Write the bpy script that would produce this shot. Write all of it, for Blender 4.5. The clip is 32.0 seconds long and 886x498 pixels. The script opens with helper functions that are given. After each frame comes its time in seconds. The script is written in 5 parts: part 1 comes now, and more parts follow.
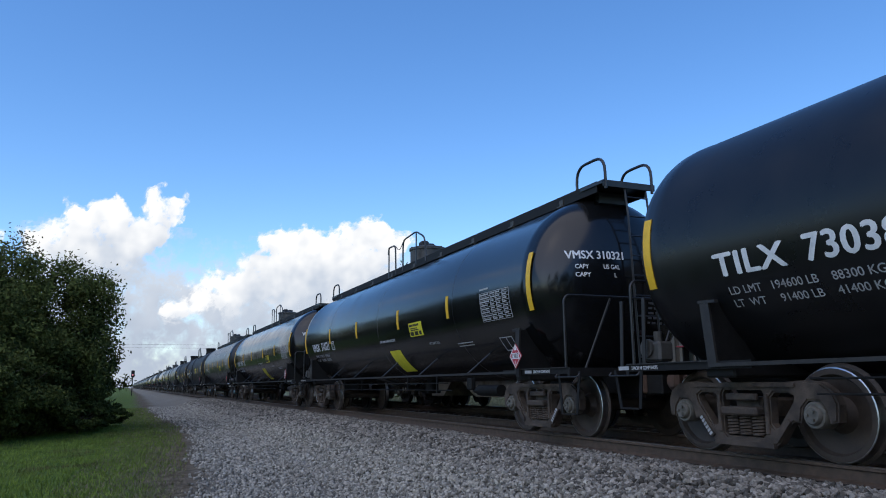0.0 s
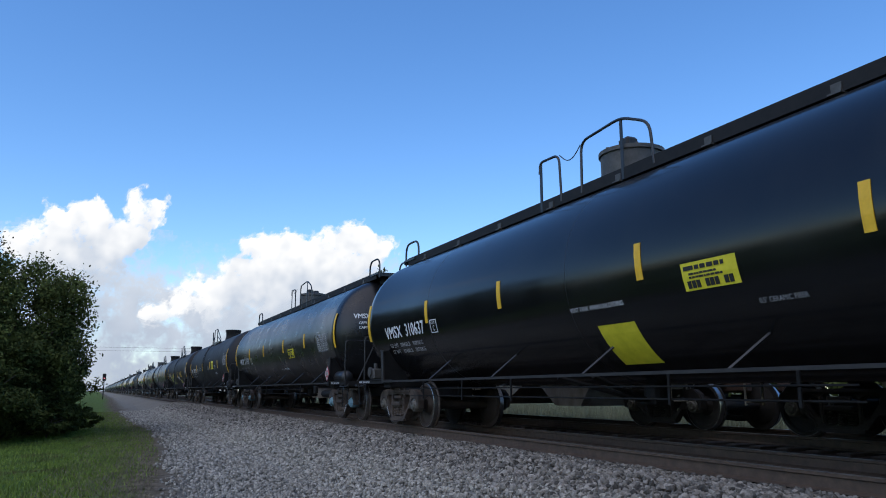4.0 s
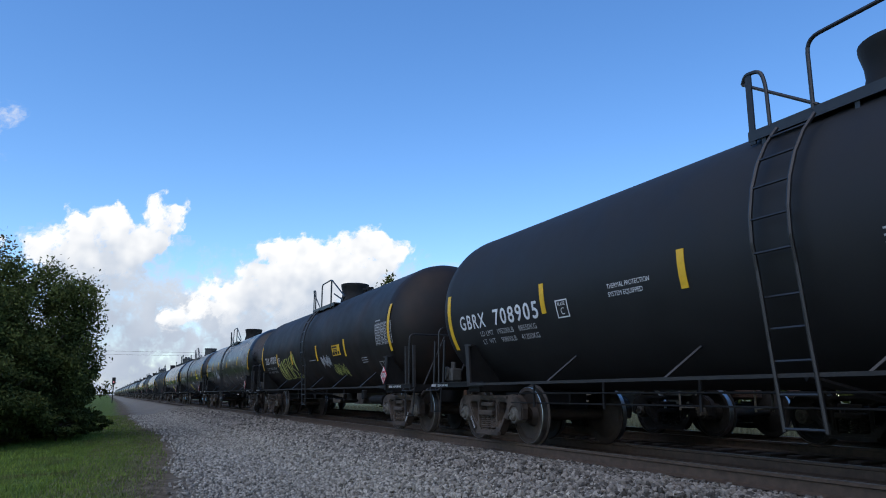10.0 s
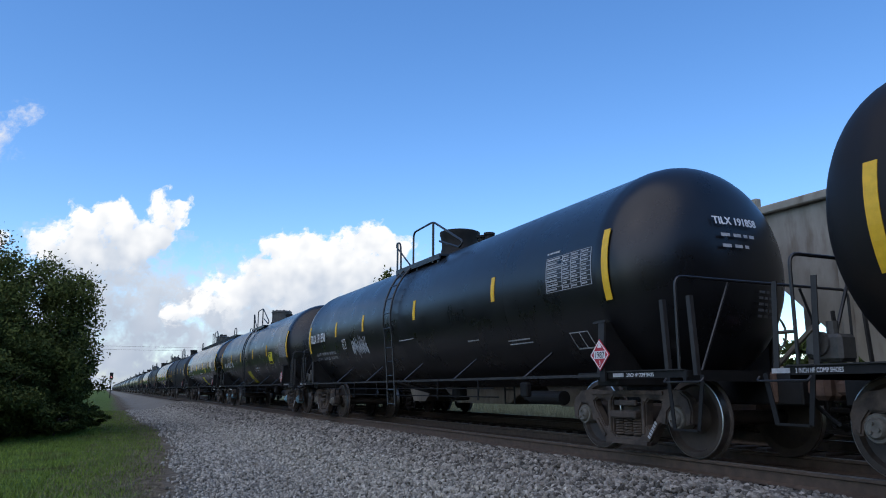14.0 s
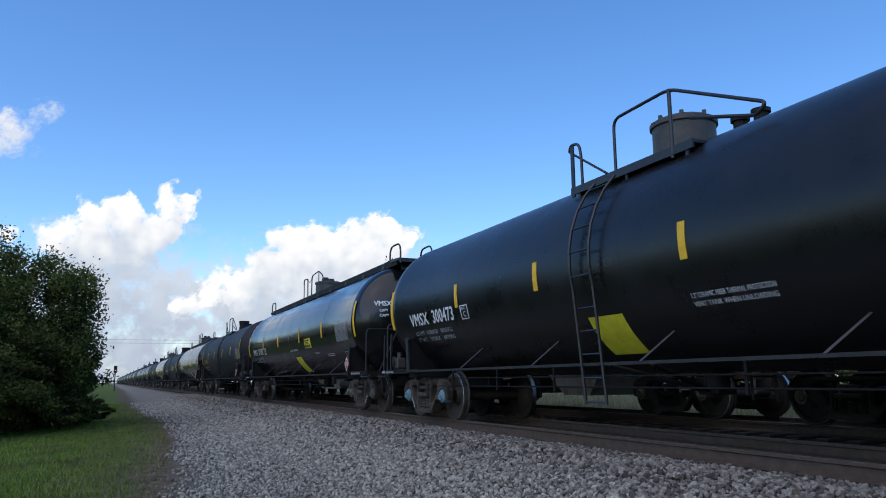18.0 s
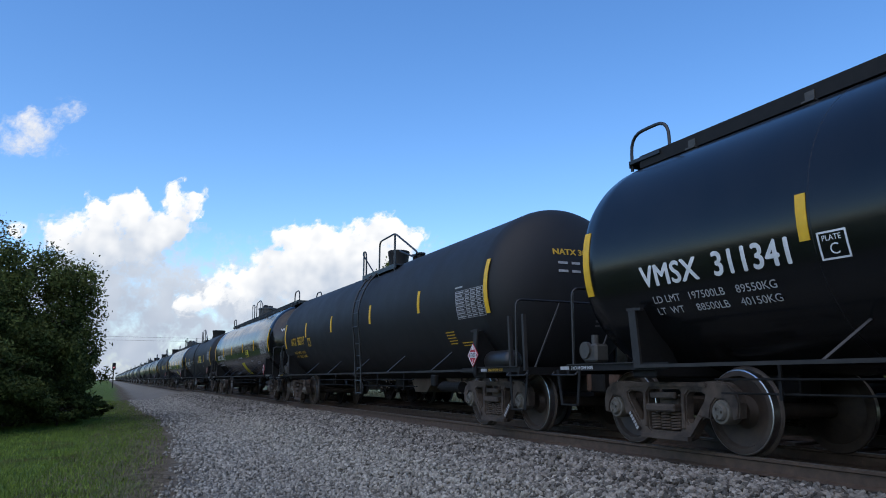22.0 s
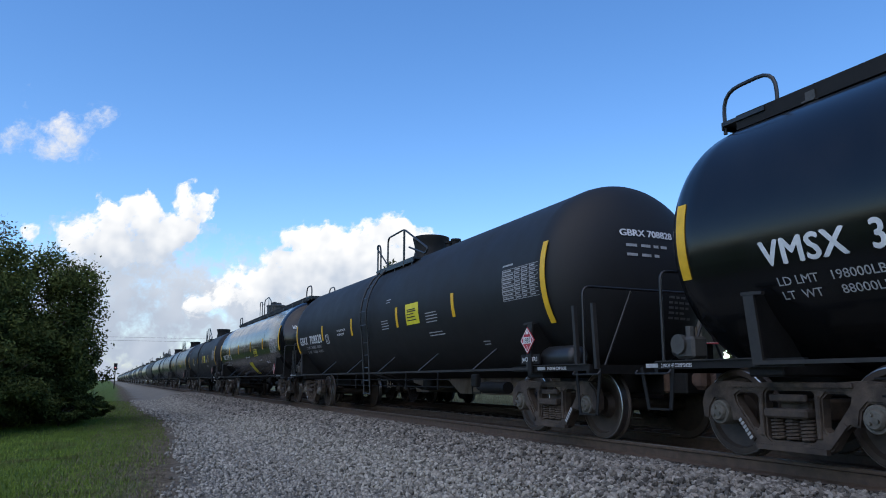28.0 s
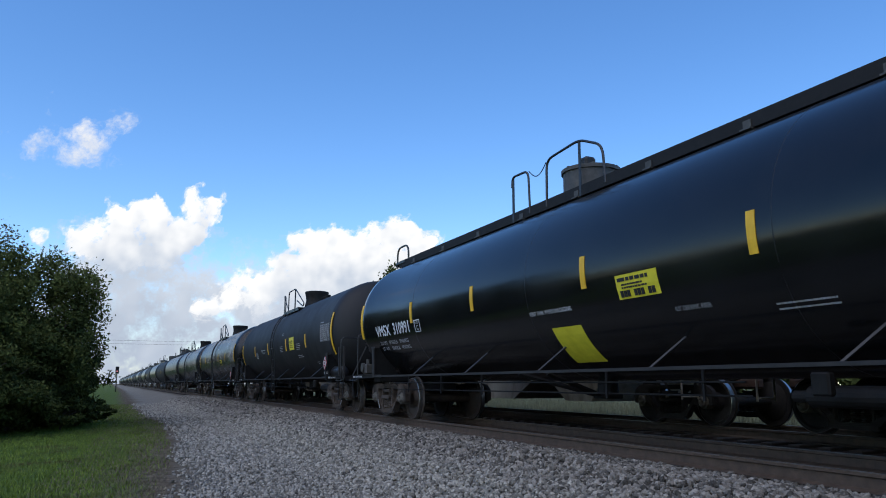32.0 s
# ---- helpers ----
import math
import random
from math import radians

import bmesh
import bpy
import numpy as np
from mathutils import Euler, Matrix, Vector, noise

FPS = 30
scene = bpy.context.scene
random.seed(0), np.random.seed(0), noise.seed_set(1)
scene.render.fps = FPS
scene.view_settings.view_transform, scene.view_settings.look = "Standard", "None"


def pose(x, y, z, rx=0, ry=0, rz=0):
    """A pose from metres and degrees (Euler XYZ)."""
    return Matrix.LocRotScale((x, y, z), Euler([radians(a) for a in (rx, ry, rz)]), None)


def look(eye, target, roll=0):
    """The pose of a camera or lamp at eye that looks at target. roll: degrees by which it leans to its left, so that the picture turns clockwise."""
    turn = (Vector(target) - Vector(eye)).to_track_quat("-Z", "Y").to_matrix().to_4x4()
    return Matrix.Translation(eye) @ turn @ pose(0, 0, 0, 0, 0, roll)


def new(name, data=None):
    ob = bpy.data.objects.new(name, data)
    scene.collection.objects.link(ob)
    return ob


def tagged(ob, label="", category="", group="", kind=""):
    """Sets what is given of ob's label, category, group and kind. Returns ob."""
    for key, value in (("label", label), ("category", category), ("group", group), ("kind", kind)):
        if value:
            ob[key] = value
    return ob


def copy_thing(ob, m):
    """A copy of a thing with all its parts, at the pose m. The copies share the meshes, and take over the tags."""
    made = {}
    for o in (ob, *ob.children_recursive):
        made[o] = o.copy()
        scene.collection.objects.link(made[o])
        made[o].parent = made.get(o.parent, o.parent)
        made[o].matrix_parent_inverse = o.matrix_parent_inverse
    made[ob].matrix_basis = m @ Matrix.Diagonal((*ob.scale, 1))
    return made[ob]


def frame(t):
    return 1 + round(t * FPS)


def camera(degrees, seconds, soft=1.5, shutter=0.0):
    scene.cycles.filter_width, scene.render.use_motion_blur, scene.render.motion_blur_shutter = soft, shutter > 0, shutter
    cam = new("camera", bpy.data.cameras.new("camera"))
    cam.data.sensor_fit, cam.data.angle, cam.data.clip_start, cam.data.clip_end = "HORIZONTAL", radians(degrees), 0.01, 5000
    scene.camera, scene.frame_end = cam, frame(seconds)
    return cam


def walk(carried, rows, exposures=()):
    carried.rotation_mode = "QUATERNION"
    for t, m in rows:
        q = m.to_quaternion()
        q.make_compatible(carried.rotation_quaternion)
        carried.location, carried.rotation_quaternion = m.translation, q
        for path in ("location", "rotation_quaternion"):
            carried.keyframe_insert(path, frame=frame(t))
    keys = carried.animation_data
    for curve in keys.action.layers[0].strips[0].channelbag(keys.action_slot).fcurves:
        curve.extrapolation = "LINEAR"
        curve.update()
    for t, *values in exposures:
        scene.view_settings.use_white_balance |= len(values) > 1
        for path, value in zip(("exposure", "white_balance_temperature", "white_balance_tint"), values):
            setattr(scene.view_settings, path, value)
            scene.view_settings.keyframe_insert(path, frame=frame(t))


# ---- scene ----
# ---- camera ----
EYE = (0.0, 0.0, 0.77)      # above the top of the near rails
TRACK = 7.05                # centre line of the near track
SIDING = 11.35              # centre line of the far track
# metres that the train has gone, second by second
TRAIN = [0.02, 6.88, 13.90, 20.61, 27.50, 34.39, 41.22, 48.01, 54.76, 61.42, 68.04, 74.62, 81.21, 87.76, 94.40, 100.85, 107.37, 113.81, 120.22, 126.62, 133.04, 139.46, 145.90, 152.30, 158.72, 165.14, 171.55, 177.95, 184.34, 190.69, 197.01, 203.33, 209.66]

cam = camera(62.4, 32.0, 1.0)


def aim(turn, tilt, lean):
    """The camera's pose: degrees to the right of the track's line, up, and lean."""
    return pose(*EYE, 90 + tilt, 0, -turn) @ pose(0, 0, 0, 0, 0, lean)


walk(cam, [
    (0, aim(23.10, 10.51, -0.46)), (0.5, aim(23.28, 10.48, -0.66)), (1, aim(23.67, 10.44, -0.76)), (1.5, aim(24.04, 10.47, -0.64)),
    (2, aim(24.50, 10.54, -0.65)), (2.5, aim(24.81, 10.60, -0.35)), (3, aim(25.01, 10.70, -0.35)), (3.5, aim(25.08, 10.80, -0.25)),
    (5.5, aim(24.05, 11.14, 0.06)), (6, aim(24.05, 11.15, -0.04)), (6.5, aim(24.08, 11.17, -0.25)), (7, aim(24.11, 11.27, -0.23)),
    (7.5, aim(24.01, 11.26, -0.11)), (8, aim(23.82, 11.32, 0.04)), (8.5, aim(23.71, 11.34, -0.03)), (9, aim(23.89, 11.40, -0.22)),
    (9.5, aim(24.11, 11.34, -0.22)), (10, aim(24.21, 11.30, 0.12)), (10.5, aim(24.11, 11.18, -0.23)), (11, aim(23.23, 11.30, -0.31)),
    (11.5, aim(23.35, 11.40, -0.46)), (12, aim(23.57, 11.52, -0.68)), (12.5, aim(23.88, 11.40, -0.70)), (13, aim(24.05, 11.23, -0.38)),
    (13.5, aim(24.26, 11.08, -0.17)), (14, aim(24.39, 10.92, 0.11)), (14.5, aim(24.52, 10.71, -0.16)), (16.5, aim(24.24, 10.38, -0.09)),
    (17, aim(24.21, 10.28, -0.04)), (17.5, aim(24.23, 10.18, -0.29)), (18, aim(24.26, 10.15, -0.49)), (18.5, aim(24.26, 10.14, -0.49)),
    (19, aim(24.17, 10.12, -0.27)), (19.5, aim(24.18, 10.21, -0.07)), (20, aim(24.21, 10.29, 0.08)), (20.5, aim(24.27, 10.35, 0.14)),
    (21, aim(24.32, 10.30, 0.08)), (21.5, aim(24.31, 10.29, 0.19)), (22, aim(24.25, 10.24, 0.25)), (22.5, aim(24.22, 10.17, 0.27)),
    (23, aim(24.20, 10.20, 0.18)), (23.5, aim(24.17, 10.25, 0.16)), (24, aim(24.21, 10.19, 0.14)), (24.5, aim(24.18, 10.22, 0.27)),
    (25, aim(24.13, 10.26, 0.45)), (25.5, aim(24.13, 10.32, 0.46)), (27.5, aim(24.17, 10.35, 0.14)), (28, aim(24.16, 10.24, 0.18)),
    (28.5, aim(24.10, 10.21, 0.23)), (29, aim(24.07, 10.25, 0.24)), (29.5, aim(24.04, 10.32, 0.24)), (30, aim(24.05, 10.35, 0.11)),
    (30.5, aim(24.03, 10.44, 0.18)), (31, aim(23.99, 10.43, 0.17)), (31.5, aim(24.02, 10.46, 0.14)), (32, aim(24.04, 10.48, 0.15)),])

# ---- world, sun ----
SUN_EL, SUN_AZ = 50.0, -122.0       # degrees; azimuth from +Y towards +X
world = bpy.data.worlds.new("world")
scene.world = world
world.use_nodes = True
wn = world.node_tree
sky = wn.nodes.new("ShaderNodeTexSky")
sky.sky_type, sky.sun_disc = "NISHITA", False
sky.sun_elevation, sky.sun_rotation = radians(SUN_EL), radians(SUN_AZ)
sky.air_density, sky.dust_density, sky.ozone_density = 1.0, 0.3, 4.0
wn.nodes["Background"].inputs[1].default_value = 0.222
vivid = wn.nodes.new("ShaderNodeHueSaturation")
vivid.inputs["Hue"].default_value, vivid.inputs["Saturation"].default_value = 0.5045, 1.20
wn.links.new(sky.outputs[0], vivid.inputs["Color"])
wn.links.new(vivid.outputs[0], wn.nodes["Background"].inputs[0])
sun = new("sun", bpy.data.lights.new("sun", "SUN"))
sun.data.energy, sun.data.angle, sun.data.color = 1.45, radians(88.0), (1.0, 0.89, 0.74)
to_sun = Vector((math.sin(radians(SUN_AZ)) * math.cos(radians(SUN_EL)), math.cos(radians(SUN_AZ)) * math.cos(radians(SUN_EL)), math.sin(radians(SUN_EL))))
sun.matrix_basis = look(to_sun * 50, (0, 0, 0))


# ---- materials ----
def material(name, dark, light, rough=0.6, metal=0.0, scale=6.0, bump=0.0, bump_scale=40.0, spots=None, spot_at=0.62, spot_scale=1.5, per=0.0, spec=0.5, stretch=(1, 1, 1), rough_to=None):
    """Two-colour grain by noise, an optional third colour in blotches, fine relief."""
    m = bpy.data.materials.new(name)
    m.use_nodes = True
    n, l = m.node_tree.nodes, m.node_tree.links
    b = n["Principled BSDF"]
    co = n.new("ShaderNodeTexCoord")
    mp = n.new("ShaderNodeMapping")
    mp.inputs["Scale"].default_value = stretch
    l.new(co.outputs["Object"], mp.inputs["Vector"])
    t = n.new("ShaderNodeTexNoise")
    t.inputs["Scale"].default_value, t.inputs["Detail"].default_value, t.inputs["Roughness"].default_value = scale, 6, 0.65
    l.new(mp.outputs[0], t.inputs["Vector"])
    ramp = n.new("ShaderNodeValToRGB")
    ramp.color_ramp.elements[0].position, ramp.color_ramp.elements[1].position = 0.3, 0.7
    ramp.color_ramp.elements[0].color, ramp.color_ramp.elements[1].color = (*dark, 1), (*light, 1)
    l.new(t.outputs["Fac"], ramp.inputs[0])
    out = ramp.outputs[0]
    if spots:
        s = n.new("ShaderNodeTexNoise")
        s.inputs["Scale"].default_value, s.inputs["Detail"].default_value = spot_scale, 5
        l.new(mp.outputs[0], s.inputs["Vector"])
        e = n.new("ShaderNodeMapRange")
        e.inputs["From Min"].default_value, e.inputs["From Max"].default_value = spot_at - 0.08, spot_at + 0.08
        l.new(s.outputs["Fac"], e.inputs["Value"])
        x = n.new("ShaderNodeMix")
        x.data_type = "RGBA"
        l.new(e.outputs[0], x.inputs["Factor"]), l.new(out, x.inputs["A"])
        x.inputs["B"].default_value = (*spots, 1)
        out = x.outputs["Result"]
    if per:
        info = n.new("ShaderNodeNewGeometry")
        v = n.new("ShaderNodeMapRange")
        v.inputs["To Min"].default_value, v.inputs["To Max"].default_value = 1 - per, 1 + per
        l.new(info.outputs["Random Per Island"], v.inputs["Value"])
        h = n.new("ShaderNodeHueSaturation")
        l.new(v.outputs[0], h.inputs["Value"]), l.new(out, h.inputs["Color"])
        out = h.outputs[0]
    l.new(out, b.inputs["Base Color"])
    b.inputs["Roughness"].default_value, b.inputs["Metallic"].default_value = rough, metal
    b.inputs["Specular IOR Level"].default_value = spec
    if rough_to is not None:
        r = n.new("ShaderNodeMapRange")
        r.inputs["From Min"].default_value, r.inputs["From Max"].default_value = 0.3, 0.7
        r.inputs["To Min"].default_value, r.inputs["To Max"].default_value = rough, rough_to
        l.new(t.outputs["Fac"], r.inputs["Value"]), l.new(r.outputs[0], b.inputs["Roughness"])
    if bump:
        f = n.new("ShaderNodeTexNoise")
        f.inputs["Scale"].default_value, f.inputs["Detail"].default_value = bump_scale, 4
        l.new(co.outputs["Object"], f.inputs["Vector"])
        k = n.new("ShaderNodeBump")
        k.inputs["Strength"].default_value, k.inputs["Distance"].default_value = bump, 0.02
        l.new(f.outputs["Fac"], k.inputs["Height"]), l.new(k.outputs[0], b.inputs["Normal"])
    return m


GLOSS = material("gloss_black_paint", (0.0045, 0.005, 0.0056), (0.0085, 0.0088, 0.0096), 0.12, 0, 1.2, 0.010, 2, rough_to=0.23, spec=0.42)
SATIN = material("satin_black_paint", (0.0055, 0.0058, 0.0065), (0.011, 0.011, 0.0118), 0.24, 0, 1.5, 0.02, 3, rough_to=0.36, spec=0.38)
MATTE = material("dusty_black_paint", (0.0075, 0.0076, 0.008), (0.014, 0.0138, 0.0138), 0.55, 0, 1.5, 0.05, 8, rough_to=0.68, spec=0.36)
RUSTY = material("rusty_black_paint", (0.0068, 0.0056, 0.0050), (0.0135, 0.0102, 0.0082), 0.5, 0, 1.5, 0.05, 8, spots=(0.024, 0.0145, 0.0095), spot_at=0.6, spot_scale=0.9, rough_to=0.65, spec=0.26)
FRAME = material("black_steel", (0.0048, 0.0045, 0.0042), (0.011, 0.010, 0.009), 0.7, 0, 8, 0.1, 30, spec=0.3)
# Dusty steel; its paler grey also paints the light caught along the side angle.
DUSTY_LIT_STEEL = material("dusty_lit_steel", (0.013, 0.0118, 0.0105), (0.030, 0.027, 0.024), 0.6, 0, 5, 0.1, 30, spec=0.4)
RAILING = material("black_railing", (0.009, 0.0091, 0.0096), (0.018, 0.018, 0.0183), 0.42, 0, 8)
DARK_TRUCK = material("grimy_cast_steel", (0.010, 0.0085, 0.007), (0.024, 0.020, 0.016), 0.85, 0, 9, 0.3, 40)
TRUCK = material("dusty_cast_steel", (0.046, 0.033, 0.024), (0.090, 0.066, 0.048), 0.8, 0, 9, 0.3, 40, spots=(0.026, 0.019, 0.014), spot_at=0.58, spot_scale=4)
WHEEL = material("brown_wheel_steel", (0.024, 0.0175, 0.0125), (0.054, 0.038, 0.027), 0.7, 0, 7, 0.1, 40)
TREAD = material("polished_tread", (0.40, 0.39, 0.38), (0.62, 0.61, 0.60), 0.32, 1, 12)
RUST = material("rusty_coupler", (0.05, 0.028, 0.018), (0.10, 0.056, 0.036), 0.85, 0, 9, 0.3, 40)
CAP = material("bearing_cap", (0.07, 0.063, 0.05), (0.14, 0.128, 0.105), 0.6, 0, 14, 0.1, 40)
CAP_BLUE = material("blue_bearing_cap", (0.10, 0.20, 0.25), (0.20, 0.33, 0.38), 0.6, 0, 14)
WHITE = material("white_lettering", (0.55, 0.56, 0.56), (0.78, 0.78, 0.77), 0.6, 0, 9)
FAINT = material("worn_white_lettering", (0.24, 0.245, 0.245), (0.44, 0.44, 0.44), 0.65, 0, 14)
DIM = material("faded_lettering", (0.07, 0.072, 0.072), (0.14, 0.142, 0.142), 0.7, 0, 14)
YELLOW = material("yellow_reflector", (0.62, 0.36, 0.012), (0.80, 0.47, 0.02), 0.5, 0, 9)
PANEL = material("yellow_panel", (0.60, 0.52, 0.02), (0.76, 0.66, 0.04), 0.5, 0, 6)
OCHRE = material("ochre_lettering", (0.50, 0.30, 0.02), (0.68, 0.42, 0.03), 0.55, 0, 9)
RED = material("red_placard", (0.33, 0.012, 0.025), (0.46, 0.02, 0.04), 0.4, 0, 9)
INK = material("black_ink", (0.012, 0.012, 0.012), (0.02, 0.02, 0.02), 0.6, 0, 9)
SPRAY = material("lime_spray_paint", (0.20, 0.22, 0.05), (0.40, 0.42, 0.11), 0.6, 0, 16)
SPRAY_GREY = material("grey_spray_paint", (0.22, 0.23, 0.24), (0.42, 0.43, 0.44), 0.6, 0, 16)
VALVE = material("weathered_valve_box", (0.032, 0.031, 0.028), (0.070, 0.067, 0.060), 0.6, 0, 8, 0.1, 30)
RAIL = material("rusty_rail", (0.046, 0.029, 0.018), (0.095, 0.062, 0.040), 0.75, 0, 9, 0.2, 30)
RAIL_TOP = material("worn_rail_head", (0.10, 0.085, 0.07), (0.20, 0.175, 0.15), 0.5, 0.5, 6)
TIE = material("weathered_tie", (0.016, 0.011, 0.008), (0.038, 0.028, 0.020), 0.9, 0, 6, 0.5, 30)
HOPPER = material("weathered_hopper_paint", (0.20, 0.18, 0.14), (0.31, 0.285, 0.23), 0.75, 0, 3, 0.1, 20, spots=(0.15, 0.115, 0.08), spot_at=0.62, spot_scale=3.4, stretch=(1, 1, 0.35))
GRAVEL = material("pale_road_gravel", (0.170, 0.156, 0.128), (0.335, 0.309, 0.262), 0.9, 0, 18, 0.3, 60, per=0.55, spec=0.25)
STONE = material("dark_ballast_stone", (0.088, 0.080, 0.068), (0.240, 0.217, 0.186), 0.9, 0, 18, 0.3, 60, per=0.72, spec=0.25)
BARK = material("bark", (0.05, 0.04, 0.03), (0.12, 0.095, 0.07), 0.9, 0, 9, 0.5, 30)
LEAF = material("dark_green_leaf", (0.028, 0.037, 0.010), (0.105, 0.122, 0.032), 0.85, 0, 0.9, per=0.35, spec=0.12)
LEAF_DRY = material("olive_leaf", (0.055, 0.046, 0.018), (0.11, 0.092, 0.035), 0.85, 0, 1.2, per=0.45, spec=0.12)
GRASS = material("grass_blade", (0.082, 0.125, 0.018), (0.170, 0.230, 0.036), 0.8, 0, 1.5, per=0.4, spots=(0.10, 0.085, 0.035), spot_at=0.65, spot_scale=0.8, spec=0.2)
WEED = material("pale_weed", (0.085, 0.09, 0.05), (0.19, 0.185, 0.11), 0.8, 0, 0.8, per=0.4, spec=0.15)
STRAW = material("dry_grass_blade", (0.10, 0.085, 0.05), (0.20, 0.17, 0.10), 0.75, 0, 1.5, per=0.5)
SIGNAL_RED = bpy.data.materials.new("signal_lens")
SIGNAL_RED.use_nodes = True
SIGNAL_RED.node_tree.nodes["Principled BSDF"].inputs["Emission Color"].default_value = (1, 0.05, 0.03, 1)
SIGNAL_RED.node_tree.nodes["Principled BSDF"].inputs["Emission Strength"].default_value = 1.2


# ---- mesh helpers ----
def part(name, bm, mat, parent=None, label="", loc=(0, 0, 0), smooth=False):
    """Links a bmesh as one mesh object, under a thing or under a part."""
    me = bpy.data.meshes.new(name)
    bm.to_mesh(me)
    bm.free()
    for mm in (mat if isinstance(mat, (list, tuple)) else (mat,)):
        me.materials.append(mm)
    if smooth:
        me.shade_smooth()
        me.set_sharp_from_angle(angle=radians(38))
    ob = new(name, me)
    ob.location = loc
    if parent:
        ob.parent = parent
    return tagged(ob, label)


def box(bm, c, s, m=None, bevel=0.0):
    r = bmesh.ops.create_cube(bm, size=1, matrix=Matrix.Translation(c) @ (m or Matrix()) @ Matrix.Diagonal((*s, 1)))
    if bevel:
        edges = list({e for v in r["verts"] for e in v.link_edges})
        bmesh.ops.bevel(bm, geom=edges, offset=bevel, segments=1, affect="EDGES")
    return bm


def rod(bm, p, q, r, seg=10, r2=None, caps=True):
    p, q = Vector(p), Vector(q)
    d = q - p
    m = Matrix.Translation((p + q) / 2) @ d.to_track_quat("Z", "Y").to_matrix().to_4x4()
    bmesh.ops.create_cone(bm, cap_ends=caps, segments=seg, radius1=r, radius2=r if r2 is None else r2, depth=d.length, matrix=m)
    return bm


def beam(bm, p, q, w, t, up=(1, 0, 0)):
    """A bar from p to q: w across, t along up."""
    p, q = Vector(p), Vector(q)
    d = (q - p).normalized()
    u = Vector(up)
    u = (u - d * u.dot(d)).normalized()
    s = d.cross(u)
    vs = [bm.verts.new(e + u * a * t / 2 + s * b * w / 2) for e in (p, q) for a, b in ((-1, -1), (1, -1), (1, 1), (-1, 1))]
    for f in ((3, 2, 1, 0), (4, 5, 6, 7), (0, 1, 5, 4), (1, 2, 6, 5), (2, 3, 7, 6), (3, 0, 4, 7)):
        bm.faces.new([vs[i] for i in f])
    return bm


def rounded(pts, r, n=4):
    """A polyline with its corners rounded."""
    pts = [Vector(p) for p in pts]
    out = [pts[0]]
    for a, b, c in zip(pts, pts[1:], pts[2:]):
        d, e = (a - b), (c - b)
        k = min(r, d.length * 0.49, e.length * 0.49)
        p, q = b + d.normalized() * k, b + e.normalized() * k
        out += [p.lerp(b, i / n).lerp(b.lerp(q, i / n), i / n) for i in range(n + 1)]
    return out + [pts[-1]]


def tube(bm, pts, r, seg=7):
    pts = [Vector(p) for p in pts]
    rings, u = [], None
    for i, p in enumerate(pts):
        d = (pts[min(i + 1, len(pts) - 1)] - pts[max(i - 1, 0)]).normalized()
        u = Vector((0.31, 0.67, 0.43)) if u is None else u
        u = (u - d * u.dot(d)).normalized()
        s = d.cross(u)
        rings.append([bm.verts.new(p + (u * math.cos(a) + s * math.sin(a)) * r) for a in (2 * math.pi * k / seg for k in range(seg))])
    for a, b in zip(rings, rings[1:]):
        for k in range(seg):
            bm.faces.new((a[k], a[(k + 1) % seg], b[(k + 1) % seg], b[k]))
    bm.faces.new(rings[0][::-1]), bm.faces.new(rings[-1])
    return bm


def lathe(bm, profile, seg=64, axis="Y", mat=0, mats=None):
    """Turns (along, radius) pairs round an axis through the origin."""
    rings = []
    for a, r in profile:
        if r < 1e-4:
            rings.append([bm.verts.new((0, a, 0) if axis == "Y" else (a, 0, 0) if axis == "X" else (0, 0, a))])
            continue
        ring = []
        for k in range(seg):
            c, s = math.cos(2 * math.pi * k / seg) * r, math.sin(2 * math.pi * k / seg) * r
            ring.append(bm.verts.new((c, a, s) if axis == "Y" else (a, c, s) if axis == "X" else (c, s, a)))
        rings.append(ring)
    for j, (p, q) in enumerate(zip(rings, rings[1:])):
        for k in range(seg):
            vs = [p[k % len(p)], p[(k + 1) % len(p)], q[(k + 1) % len(q)], q[k % len(q)]]
            vs = list(dict.fromkeys(vs))
            if len(vs) > 2:
                f = bm.faces.new(vs)
                f.material_index = mats[j] if mats else mat
    bmesh.ops.recalc_face_normals(bm, faces=bm.faces)
    return bm


def thing(name, label, category, group="", loc=(0, 0, 0)):
    ob = new(name)
    ob.location = loc
    ob.empty_display_size = 0.3
    return tagged(ob, label, category, group)


# ---- tank cars ----
LENGTH = 18.35              # over the couplers
HALF = LENGTH / 2
RADIUS, AXIS = 1.46, 2.31   # tank radius and height of its axis over the rails
SILL = 0.95
TRUCK_Y = HALF - 2.11
WHEELBASE, WHEEL_R = 1.778, 0.457
FIRST = 8.14                # first coupling at the start


def sag(y):
    """How far the tank dips towards its middle."""
    return 0.02 * max(0.0, 1 - abs(y) / 7.7)


def on_tank(y, deg, off=0.004):
    """A point of the tank's near side at that angle over its equator."""
    a = radians(deg)
    return Vector((-(RADIUS + off) * math.cos(a), y, AXIS - sag(y) + (RADIUS + off) * math.sin(a)))


